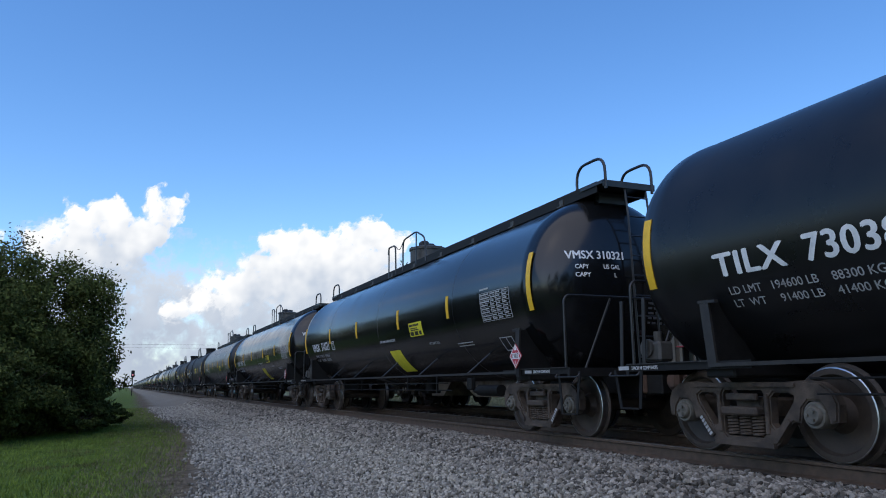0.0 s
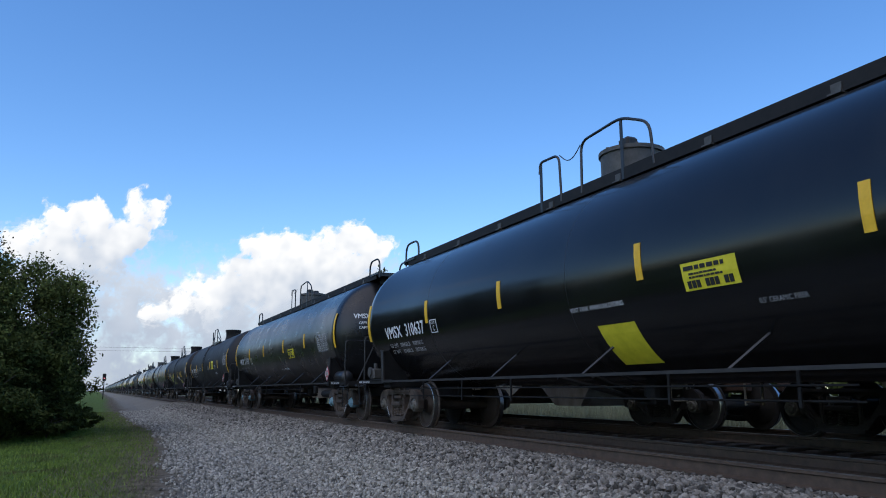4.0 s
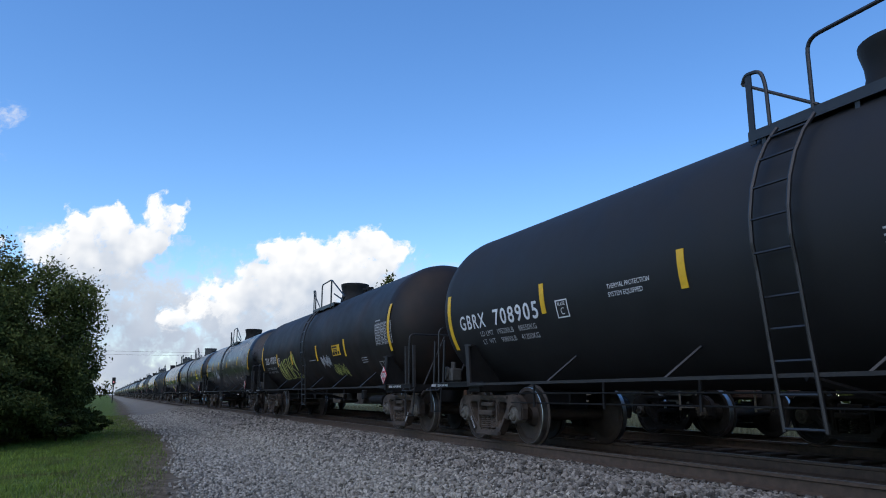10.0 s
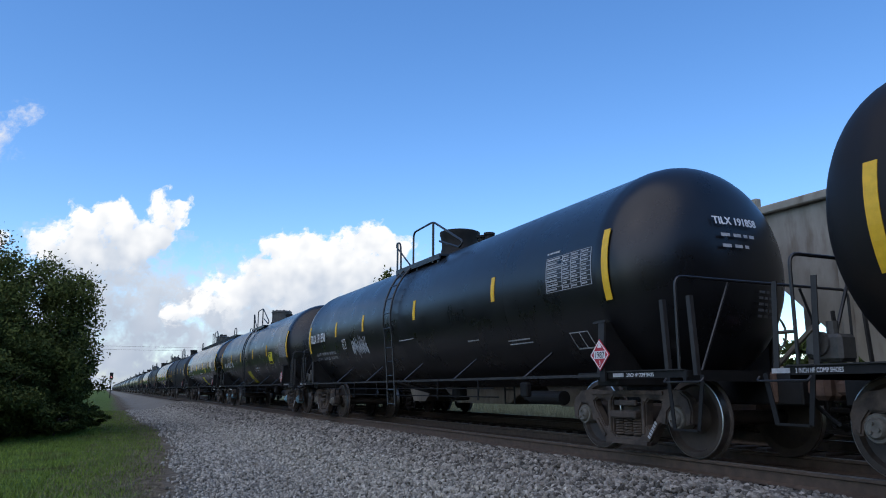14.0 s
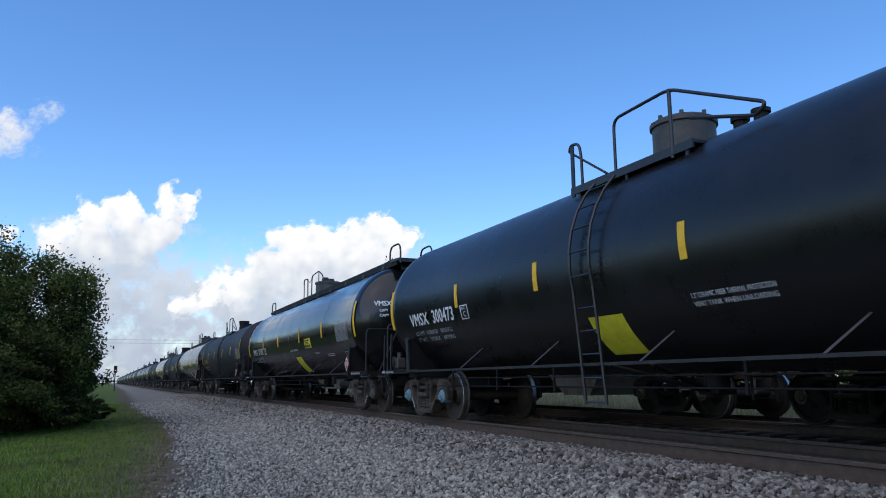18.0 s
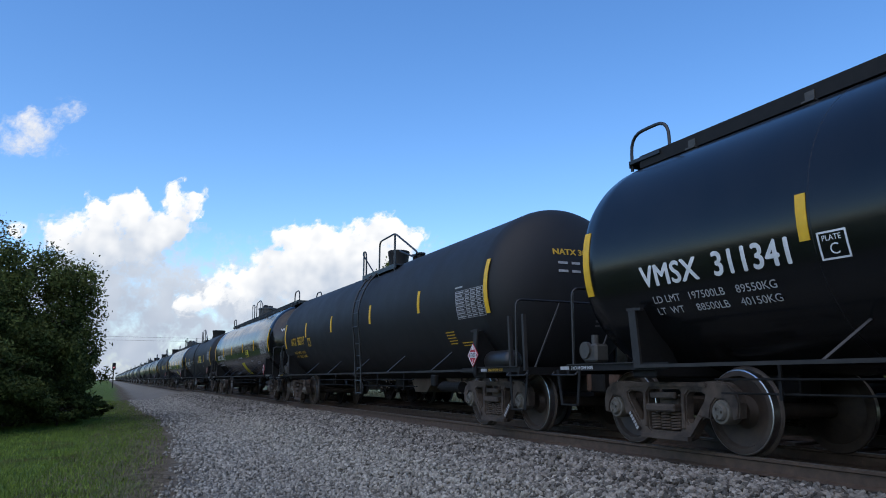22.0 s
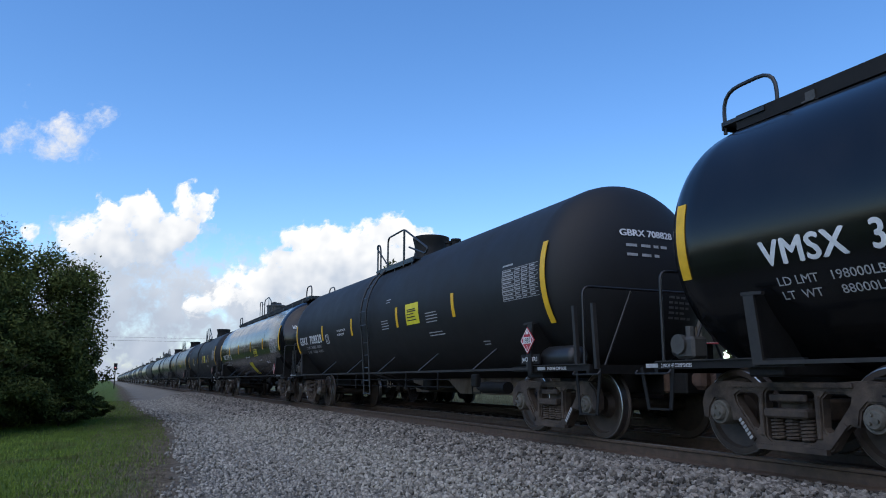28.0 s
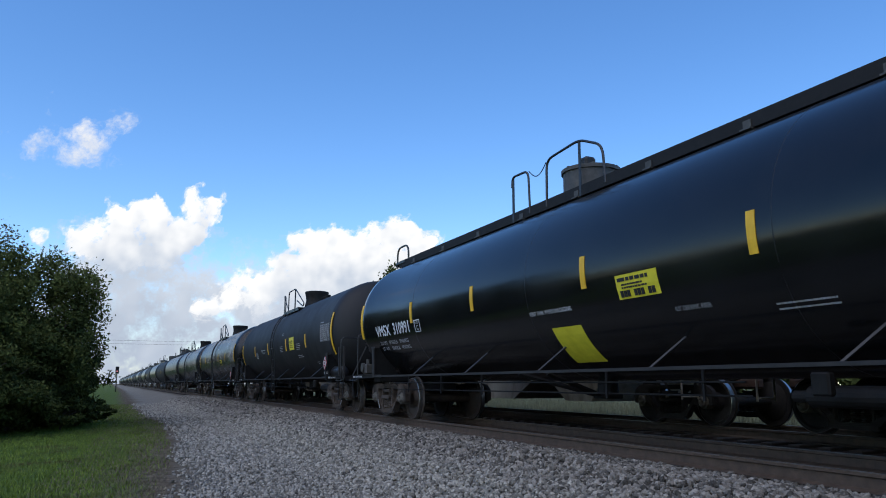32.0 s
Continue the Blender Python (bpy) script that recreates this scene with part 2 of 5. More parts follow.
def patch(bm, y0, y1, a0, a1, off=0.004, slant=0.0):
    """A thin plate bent round the tank; slant: metres by which its lower end lies further back."""
    n = max(2, int(abs(a1 - a0) / 5))
    rows = []
    for k in range(n + 1):
        a = a0 + (a1 - a0) * k / n
        d = slant * (1 - k / n)
        rows.append([bm.verts.new(on_tank(y + d, a, o)) for y, o in ((y0, 0), (y0, off), (y1, off), (y1, 0))])
    for p, q in zip(rows, rows[1:]):
        for k in range(3):
            bm.faces.new((p[k], p[k + 1], q[k + 1], q[k]))
    return bm


def letters(text, size, bold=0.0, space=1.0):
    """A flat mesh of the text from the built-in font, in its own x and y; bold: stroke growth by shifted copies, each a hair higher."""
    cu = bpy.data.curves.new("text", "FONT")
    cu.body, cu.size, cu.space_character = text, size * 1.42, space
    cu.resolution_u = 3
    ob = bpy.data.objects.new("text", cu)
    scene.collection.objects.link(ob)
    me = bpy.data.meshes.new_from_object(ob.evaluated_get(bpy.context.evaluated_depsgraph_get()))
    bpy.data.objects.remove(ob)
    bpy.data.curves.remove(cu)
    bm = bmesh.new()
    shifts = ((0, 0),) if not bold else ((-bold, 0), (0, -bold * 0.6), (0, bold * 0.6), (bold, 0))
    for k, (dx, dy) in enumerate(shifts):
        n = len(bm.verts)
        bm.from_mesh(me)
        bm.verts.ensure_lookup_table()
        for v in bm.verts[n:]:
            v.co += Vector((dx, dy, 0.0008 * k))
    bpy.data.meshes.remove(me)
    return bm


def side_text(name, text, y, deg, size, mat, parent, width=None, bold=0.0, space=1.0):
    """Lettering on the tank's near side: y of its start (it runs towards the front), angle of its foot."""
    bm = letters(text, size, bold, space)
    for k in range(1, 8):
        cut = size * k / 8
        bmesh.ops.bisect_plane(bm, geom=list(bm.verts) + list(bm.edges) + list(bm.faces), plane_co=(0, cut, 0), plane_no=(0, 1, 0))
    wide = max(v.co.x for v in bm.verts)
    k = width / wide if width else 1.0
    for v in bm.verts:
        v.co = on_tank(y - v.co.x * k, deg + math.degrees(v.co.y / RADIUS), 0.006 + v.co.z)
    bmesh.ops.reverse_faces(bm, faces=bm.faces)
    return part(name, bm, mat, parent)


def head_text(name, text, x, z, size, mat, parent, bold=0.0, width=1.0, shape="full"):
    """Lettering on the front head, x to the far side and z over the axis."""
    bm = letters(text, size, bold)
    wide = max(v.co.x for v in bm.verts)
    for v in bm.verts:
        px, pz = x + v.co.x * width / wide, z + v.co.y
        v.co = Vector((px, head_y(shape, px, pz) - 0.012 - v.co.z, AXIS + pz))
    return part(name, bm, mat, parent)


def bars(bm, y, deg, rows, length, size, gap=1.7):
    """Unreadable lines of small lettering as broken bars."""
    rnd = random.Random(int(abs(y) * 97 + deg * 31 + rows))
    for k in range(rows):
        a, left = deg - math.degrees(size * gap * k / RADIUS), 0.0
        stop = length * rnd.uniform(0.7, 1.0)
        while left < stop:
            w = min(rnd.uniform(0.8, 3.2) * size, stop - left + 0.01)
            patch(bm, y - left, y - left - w, a - math.degrees(size / RADIUS), a, 0.005)
            left += w + size * 0.5
    return bm


def placard(parent, y, x, z, tilt=0.0):
    """The red diamond on its plate, facing sideways."""
    bm = bmesh.new()
    m = Matrix.Translation((x, y, z)) @ Euler((0, radians(tilt), 0)).to_matrix().to_4x4()
    s = 0.19
    box(bm, (0, 0, 0), (0.012, 2 * s * 0.72, 2 * s * 0.72), Euler((radians(45), 0, 0)).to_matrix().to_4x4())
    bm.transform(m)
    plate = part("hazard_placard", bm, RED, parent, "red diamond hazard placard with white band")

    def flat(name, outline, mat, dx):
        b = bmesh.new()
        b.faces.new([b.verts.new((dx, -u, v)) for u, v in outline])
        b.transform(m)
        bmesh.ops.recalc_face_normals(b, faces=b.faces)
        part(name, b, mat, plate)
    e = s * 1.02
    b = bmesh.new()
    for (u0, v0), (u1, v1) in zip(((0, e), (e, 0), (0, -e), (-e, 0)), ((e, 0), (0, -e), (-e, 0), (0, e))):
        beam(b, (-0.0085, -u0 * 0.9, v0 * 0.9), (-0.0085, -u1 * 0.9, v1 * 0.9), 0.012, 0.003)
    b.transform(m)
    part("border", b, WHITE, plate)
    flat("number_band", ((-0.115, -0.045), (0.115, -0.045), (0.115, 0.05), (-0.115, 0.05)), WHITE, -0.008)
    flat("flame", ((-0.045, 0.09), (0.045, 0.09), (0.03, 0.12), (0.0, 0.165), (-0.03, 0.12)), WHITE, -0.008)
    for name, text, size, v0, mat in (("number", "1987", 0.075, -0.035, INK), ("class_number", "3", 0.06, -0.13, WHITE)):
        b = letters(text, size, 0.002)
        w = max(v.co.x for v in b.verts)
        for v in b.verts:
            v.co = Vector((-0.011 - v.co.z, -(v.co.x - w / 2), v0 + v.co.y))
        bmesh.ops.reverse_faces(b, faces=b.faces)
        b.transform(m)
        part(name, b, mat, plate)
    return plate


def side_frame(side):
    """A cast truck side frame in the y-z plane: bowed outline, two rounded triangular windows and the spring opening."""
    half = [(0.0, 0.775), (0.50, 0.765), (0.78, 0.785), (0.97, 0.765), (1.10, 0.68), (1.15, 0.56), (1.13, 0.40), (1.04, 0.385), (1.02, 0.50), (0.95, 0.59), (0.82, 0.59), (0.75, 0.52), (0.72, 0.38), (0.64, 0.385), (0.56, 0.33), (0.44, 0.165), (0.34, 0.115), (0.0, 0.105)]
    outline = half + [(-y, z) for y, z in half[-2:0:-1]]
    window = [(0.66, 0.635), (0.60, 0.665), (0.42, 0.665), (0.37, 0.62), (0.36, 0.36), (0.40, 0.315), (0.45, 0.325), (0.64, 0.57)]
    centre = [(-0.25, 0.69), (0.25, 0.69), (0.28, 0.66), (0.28, 0.25), (0.24, 0.215), (-0.24, 0.215), (-0.28, 0.25), (-0.28, 0.66)]
    bm = bmesh.new()
    x = side * 0.95
    edges = []
    for loop in (outline, window, [(-y, z) for y, z in window], centre):
        vs = [bm.verts.new((x, y, z)) for y, z in loop]
        edges += [bm.edges.new((vs[k], vs[(k + 1) % len(vs)])) for k in range(len(vs))]
    bmesh.ops.triangle_fill(bm, edges=edges, use_beauty=True)
    r = bmesh.ops.extrude_face_region(bm, geom=list(bm.faces))
    for v in r["geom"]:
        if isinstance(v, bmesh.types.BMVert):
            v.co.x += side * 0.13
    bmesh.ops.recalc_face_normals(bm, faces=bm.faces)
    rim = [e for e in bm.edges if len(e.link_faces) == 2 and e.calc_face_angle(0) > 1.2 and abs(e.verts[0].co.x - e.verts[1].co.x) < 1e-4]
    bmesh.ops.bevel(bm, geom=rim, offset=0.018, segments=2, affect="EDGES")
    # flanges and bosses proud of the casting
    o = x + side * 0.13
    beam(bm, (o, -0.70, 0.742), (o, 0.70, 0.742), 0.04, 0.05)
    beam(bm, (o, -0.40, 0.145), (o, 0.40, 0.145), 0.05, 0.06)
    for e in (-1, 1):
        beam(bm, (o, e * 0.60, 0.40), (o, e * 0.43, 0.20), 0.045, 0.04)
        box(bm, (o, e * 0.325, 0.45), (0.035, 0.05, 0.40), bevel=0.01)
    box(bm, (o, 0, 0.62), (0.05, 0.42, 0.07), bevel=0.012)
    return bm


def build_truck(car, y, TRUCK=TRUCK, WHEEL=WHEEL):
    """A two-axle truck: side frames with their springs, bolster, wheelsets with their bearing caps."""
    for s in (-1, 1):
        frame_part = part("side_frame", side_frame(s), TRUCK, car, "dusty cast steel side frame", loc=(0, y, 0))
        for k in (-0.17, 0, 0.17):
            bm = tube(bmesh.new(), [(s * 1.02 + 0.07 * math.cos(i * 0.7), k + 0.068 * math.sin(i * 0.7), 0.225 + 0.20 * i / 54) for i in range(55)], 0.014, 5)
            part("spring", bm, TRUCK, frame_part)
        if TRUCK is not DARK_TRUCK:
            bm = bmesh.new()
            e = 1 if y > 0 else -1
            for k in range(6):
                u0, u1 = 0.08 + 0.15 * k, 0.18 + 0.15 * k
                p, q = Vector((s * 1.112, e * 0.60, 0.42)), Vector((s * 1.112, e * 0.43, 0.20))
                beam(bm, p.lerp(q, u0), p.lerp(q, u1), 0.045, 0.004)
            tagged(part("frame_stencil", bm, FAINT, frame_part), kind="stuff")
    bm = box(bmesh.new(), (0, 0, 0.50), (2.0, 0.36, 0.22), bevel=0.03)
    for s in (-1, 1):
        box(bm, (s * 1.03, 0, 0.475), (0.24, 0.50, 0.09), bevel=0.02)
    part("truck_bolster", bm, TRUCK, car, loc=(0, y, 0))
    prof = [(0.60, 0.09), (0.62, 0.16), (0.66, 0.36), (0.68, 0.385), (0.68, 0.482), (0.70, 0.492), (0.715, 0.478), (0.722, 0.459), (0.81, 0.452), (0.815, 0.44), (0.815, 0.385), (0.77, 0.36), (0.72, 0.18), (0.80, 0.13), (0.80, 0.09)]
    for k in (-1, 1):
        bm = bmesh.new()
        for s in (-1, 1):
            lathe(bm, [(s * a, r) for a, r in prof], 40, "X", mats=[0, 0, 0, 0, 0, 0, 0, 1, 1, 0, 0, 0, 0, 0])
        rod(bm, (-0.80, 0, 0), (0.80, 0, 0), 0.085, 14)
        ws = part("wheelset", bm, (WHEEL, TREAD), car, "brown steel wheels on an axle with bright treads", loc=(0, y + k * WHEELBASE / 2, WHEEL_R), smooth=True)
        for s in (-1, 1):
            bm = lathe(bmesh.new(), [(s * 0.90, 0.0), (s * 0.90, 0.13), (s * 1.07, 0.13), (s * 1.085, 0.12), (s * 1.085, 0.095), (s * 1.11, 0.09), (s * 1.125, 0.075), (s * 1.125, 0.0)], 20, "X")
            for j in range(3):
                a = 2 * math.pi * j / 3
                rod(bm, (s * 1.11, 0.045 * math.cos(a), 0.045 * math.sin(a)), (s * 1.145, 0.045 * math.cos(a), 0.045 * math.sin(a)), 0.016, 6)
            part("bearing_cap", bm, CAP, ws, smooth=True)


# barrel's half length, depth and bluntness of the heads, and how far the tank lies back of the car's middle
SHAPES = {"full": (7.66, 0.74, 2.2, 0.24), "round": (7.40, 0.86, 2.05, 0.20)}


def head_y(shape, px, pz):
    """Where the front head stands at that place of its face."""
    barrel, deep, blunt, back = SHAPES[shape]
    r = min(0.995, math.hypot(px, pz) / RADIUS)
    return back - barrel - deep * (1 - r ** blunt) ** (1 / blunt)


def tank_shell(parent, mat, name="tank", shape="full"):
    BARREL, HEAD, BLUNT, BACK = SHAPES[shape]
    prof = [(-BARREL - HEAD, 0.0)]
    n = 16
    for k in range(1, n + 1):
        a = math.pi / 2 * k / n
        prof.append((-BARREL - HEAD * math.cos(a) ** (2 / BLUNT), RADIUS * math.sin(a) ** (2 / BLUNT)))
    prof += [(-BARREL + 0.02, RADIUS + 0.004), (-BARREL + 0.14, RADIUS + 0.004), (-BARREL + 0.16, RADIUS)]
    prof += [(-5.1, RADIUS), (-2.55, RADIUS), (0, RADIUS)]
    prof = prof + [(-a, r) for a, r in prof[:-1][::-1]]
    bm = lathe(bmesh.new(), prof, 96, "Y")
    for v in bm.verts:
        v.co.z += AXIS - sag(v.co.y + BACK)
    return part(name, bm, mat, parent, loc=(0, BACK, 0), smooth=True)


def hoop(pts, r=0.022, corner=0.16):
    return tube(bmesh.new(), rounded(pts, corner, 5), r, 8)


def far_parts(car, kind):
    """The rest of a car that never comes near: fewer parts, the same outline."""
    top = AXIS + RADIUS
    for s in (-1, 1):
        part("side_sill", box(bmesh.new(), (s * 1.43, 0, SILL), (0.07, 2 * (HALF - 0.6), 0.09)), FRAME, car)
    for e in (-1, 1):
        part("stub_sill", box(bmesh.new(), (0, e * (HALF - 1.3), 0.80), (0.34, 2.6, 0.34)), FRAME, car)
        part("end_platform", box(bmesh.new(), (0, e * (HALF - 0.95), SILL), (2.84, 0.62, 0.10)), FRAME, car)
        part("end_handrail", hoop([(-1.40, e * (HALF - 0.9), 0.9), (-1.40, e * (HALF - 0.62), 1.98), (1.40, e * (HALF - 0.62), 1.98), (1.40, e * (HALF - 0.9), 0.9)]), RAILING, car)
    bm = lathe(bmesh.new(), [(0, 0.0), (0, 0.45), (0.5, 0.48), (0.55, 0.3), (0.55, 0.0)], 16, "Z")
    bm.transform(Matrix.Translation((0, 0, top - 0.05)))
    part("manway", bm, VALVE, car)
    for s in (-1, 1):
        x = s * (0.46 if kind == "long" else 1.0)
        b = top - (0.0 if kind == "long" else 0.22)
        part("manway_railing", hoop([(x, 2.0, b), (x, 2.0, b + 0.75), (x, -1.0, b + 0.78), (x, -1.0, b)], 0.024), RAILING, car)
    if kind == "long":
        part("walkway", box(bmesh.new(), (0, 0, top + 0.03), (0.92, 2 * (HALF - 1.15), 0.10)), RAILING, car)
        for e in (-1, 1):
            part("top_handrail", hoop([(-0.44, e * (HALF - 1.78), top), (-0.44, e * (HALF - 1.78), top + 0.5), (-0.44, e * (HALF - 1.0), top + 0.5), (-0.44, e * (HALF - 1.0), top)], 0.024), RAILING, car)
    else:
        part("top_platform", box(bmesh.new(), (0, -0.1, top - 0.2), (2.0, 2.3, 0.06)), RAILING, car)
    for y in (-TRUCK_Y, TRUCK_Y):
        part("side_frame", side_frame(-1), TRUCK, car, loc=(0, y, 0))
        for k in (-1, 1):
            bm = bmesh.new()
            for s in (-1, 1):
                lathe(bm, [(s * 0.66, 0.0), (s * 0.68, 0.48), (s * 0.72, 0.46), (s * 0.81, 0.452), (s * 0.81, 0.38), (s * 0.76, 0.0)], 24, "X", mats=[0, 0, 1, 0, 0])
            part("wheelset", bm, (WHEEL, TREAD), car, loc=(0, y + k * WHEELBASE / 2, WHEEL_R))


def build_car(kind, mat, far=False):
    """A tank car with its common parts: kind 'long' with a walkway end to end, 'short' with a centre platform and side ladders."""
    car = thing("tank_car", "black steel tank car on two-axle trucks", "tank car", "cars of the moving train")
    tank_shell(car, mat)
    if far:
        for y in (4.70, 1.90, -1.50, -4.35):
            part("reflector", patch(bmesh.new(), y + 0.06, y - 0.06, -11, 6), YELLOW, car, "yellow reflective stripe")
        far_parts(car, kind)
        return car
    # side sills and the brackets under the tank
    for s in (-1, 1):
        bm = box(bmesh.new(), (s * 1.43, 0, SILL + 0.016), (0.055, 2 * (HALF - 2.10), 0.007))
        box(bm, (s * 1.455, 0, SILL), (0.008, 2 * (HALF - 2.10), 0.038))
        part("side_sill", bm, DUSTY_LIT_STEEL, car, "dusty steel side angle with caught light in its colour")
        for y in (-5.15, -2.7, -0.25, 2.2, 4.63):
            bm = bmesh.new()
            beam(bm, (s * 1.42, y, SILL), (s * 1.07, y - 0.25, 1.315), 0.026, 0.02)
            part("bracket", bm, RAILING, car)
    for e in (-1, 1):
        # stub sill, end platform, body bolster, draft gear
        bm = box(bmesh.new(), (0, e * (HALF - 1.75), 0.79), (0.34, 3.0, 0.36), bevel=0.02)
        part("stub_sill", bm, FRAME, car)
        bm = box(bmesh.new(), (0, e * TRUCK_Y, 0.90), (2.7, 0.42, 0.16), bevel=0.02)
        part("body_bolster", bm, FRAME, car)
        for s in (-1, 1):
            # saddle that holds the tank at its bolster: web, face strip with its bent top, pad
            y = e * (HALF - 2.08)
            bm = bmesh.new()
            v = [(s * 1.41, 0.97), (s * 1.41, 1.60), (s * 1.22, 1.64), (s * 1.02, 1.30), (s * 0.80, 0.97)]
            a = [bm.verts.new((px, y - 0.018, pz)) for px, pz in v]
            b = [bm.verts.new((px, y + 0.018, pz)) for px, pz in v]
            bm.faces.new(a), bm.faces.new(b[::-1])
            for k in range(5):
                bm.faces.new((a[k], b[k], b[(k + 1) % 5], a[(k + 1) % 5]))
            bmesh.ops.recalc_face_normals(bm, faces=bm.faces)
            part("saddle_plate", bm, FRAME, car)
            bm = bmesh.new()
            beam(bm, (s * 1.435, y - e * 0.04, 0.93), (s * 1.435, y + e * 0.03, 1.63), 0.125, 0.03)
            beam(bm, (s * 1.43, y - e * 0.14, 1.61), (s * 1.43, y + e * 0.11, 1.62), 0.03, 0.05)
            part("saddle_strip", bm, DUSTY_LIT_STEEL, car, "dusty steel saddle strip")
            bm = box(bmesh.new(), (s * 1.40, e * (HALF - 1.62), SILL + 0.0), (0.05, 2.0, 0.08))
            part("end_sill", bm, FRAME, car)
            part("sill_lip", box(bmesh.new(), (s * 1.427, e * (HALF - 1.42), SILL + 0.045), (0.05, 1.5, 0.012)), DUSTY_LIT_STEEL, car)
        bm = box(bmesh.new(), (0, e * (HALF - 0.95), SILL + 0.02), (2.84, 0.62, 0.04))
        box(bm, (0, e * (HALF - 0.66), SILL - 0.03), (2.86, 0.05, 0.10))
        part("end_platform", bm, FRAME, car, "black open-grate end platform")
        # coupler
        bm = box(bmesh.new(), (0, e * (HALF - 0.30), 0.80), (0.16, 0.60, 0.15), bevel=0.03)
        box(bm, (0.05 * e, e * (HALF - 0.02), 0.80), (0.30, 0.22, 0.26), bevel=0.05)
        box(bm, (0, e * (HALF - 0.62), 0.80), (0.42, 0.10, 0.36), bevel=0.03)
        part("coupler", bm, RUST, car, "rust-brown steel coupler")
        bm = tube(bmesh.new(), [(0.22, e * (HALF - 0.55), 0.72), (0.26, e * (HALF - 0.25), 0.46), (0.20, e * (HALF - 0.05), 0.36), (0.05, e * (HALF + 0.0), 0.42)], 0.025)
        part("air_hose", bm, FRAME, car)
        # handrail across the end, braces, steps at both corners
        y = e * (HALF - 0.76)
        bm = hoop([(-1.40, y, 0.95), (-1.40, y, 2.02), (1.40, y, 2.02), (1.40, y, 0.95)], 0.018, 0.12)
        part("end_handrail", bm, RAILING, car)
        for x in (-1, 1):
            bm = tube(bmesh.new(), [(x * 1.06, y - e * 0.03, 0.97), (x * 0.58, y - e * 0.03, 2.0)], 0.017)
            part("brace", bm, RAILING, car)
        for s in (-1, 1):
            bm = tube(bmesh.new(), rounded([(s * 1.45, e * (HALF - 0.36), 0.90), (s * 1.49, e * (HALF - 0.36), 0.86), (s * 1.49, e * (HALF - 0.92), 0.86), (s * 1.45, e * (HALF - 0.92), 0.90)], 0.03), 0.011)
            part("corner_grab", bm, RAILING, car)
        for s in (-1, 1):
            low = 0.36 if e < 0 else 0.47
            bm = bmesh.new()
            for y0, y1 in ((0.40, 0.50), (0.92, 0.86)):
                beam(bm, (s * 1.42, e * (HALF - y0), 0.93), (s * 1.42, e * (HALF - y1), low), 0.05, 0.012)
            beam(bm, (s * 1.42, e * (HALF - 0.50), low), (s * 1.42, e * (HALF - 0.86), low), 0.02, 0.05)
            part("sill_step", bm, FRAME, car)
        # angle posts beside the head
        for s in (-1, 1) if kind == "short" else ():
            for d in (0.98, 0.55):
                bm = bmesh.new()
                beam(bm, (s * 1.40, e * (HALF - d + 0.03), 0.93), (s * 1.40, e * (HALF - d - 0.02), 1.78), 0.055, 0.012)
                beam(bm, (s * 1.38, e * (HALF - d + 0.055), 0.93), (s * 1.38, e * (HALF - d + 0.005), 1.78), 0.012, 0.05)
                part("corner_post", bm, DUSTY_LIT_STEEL, car, "upright steel angle post")
    for y in (-4.6, 0.0, 4.6):
        bm = lathe(bmesh.new(), [(-0.010, RADIUS - 0.004), (-0.006, RADIUS + 0.0016), (0.006, RADIUS + 0.0016), (0.010, RADIUS - 0.004)], 72, "Y")
        part("weld_seam", bm, mat, car, loc=(0, y, AXIS - sag(y)), smooth=True)
    # brake gear: cylinder, reservoir, pipes along the sill
    bm = rod(bmesh.new(), (-0.75, -5.2, 0.66), (-0.75, -4.3, 0.66), 0.105, 16)
    rod(bm, (-0.75, -4.3, 0.66), (-0.75, -4.1, 0.66), 0.06)
    box(bm, (-1.15, -4.75, 0.78), (0.10, 0.20, 0.22), bevel=0.02)
    part("brake_cylinder", bm, FRAME, car)
    bm = lathe(bmesh.new(), [(-0.43, 0.0), (-0.42, 0.10), (-0.37, 0.155), (-0.31, 0.17), (0.31, 0.17), (0.37, 0.155), (0.42, 0.10), (0.43, 0.0)], 24, "Y")
    bm.transform(Matrix.Translation((-1.20, -HALF + 1.55, 1.10)))
    part("air_reservoir", bm, RAILING, car, smooth=True)
    bm = bmesh.new()
    box(bm, (-1.2, HALF - 0.98, 1.14), (0.22, 0.30, 0.24), bevel=0.03)
    rod(bm, (-1.34, HALF - 0.92, 1.18), (-1.28, HALF - 0.92, 1.18), 0.11, 14)
    rod(bm, (-1.2, HALF - 1.12, 1.12), (-1.2, HALF - 0.74, 1.12), 0.07, 10)
    rod(bm, (-1.2, HALF - 0.98, 1.26), (-1.2, HALF - 0.98, 1.38), 0.05, 8)
    part("control_valve", bm, VALVE, car, "grey cast brake control valve")
    for z, x in ((0.80, -1.30), (0.66, -1.22)):
        bm = tube(bmesh.new(), [(x, -4.0, z), (x, 6.0, z)], 0.011)
        part("brake_pipe", bm, FRAME, car)
    for y in (-3.4, -1.7, 1.8, 3.5, 5.2):
        bm = box(bmesh.new(), (-1.28, y, 0.77), (0.02, 0.035, 0.34))
        part("hanger", bm, FRAME, car)
    bm = rod(bmesh.new(), (0, 0, 0.92), (0, 0, 0.62), 0.16, 16)
    box(bm, (0, 0.0, 0.60), (0.34, 0.34, 0.08), bevel=0.02)
    beam(bm, (-1.35, 0.4, 0.93), (-0.2, 0.05, 0.62), 0.05, 0.05), beam(bm, (-1.35, -0.4, 0.93), (-0.2, -0.05, 0.62), 0.05, 0.05)
    part("bottom_outlet", bm, FRAME, car)
    # top fittings
    top = AXIS + RADIUS
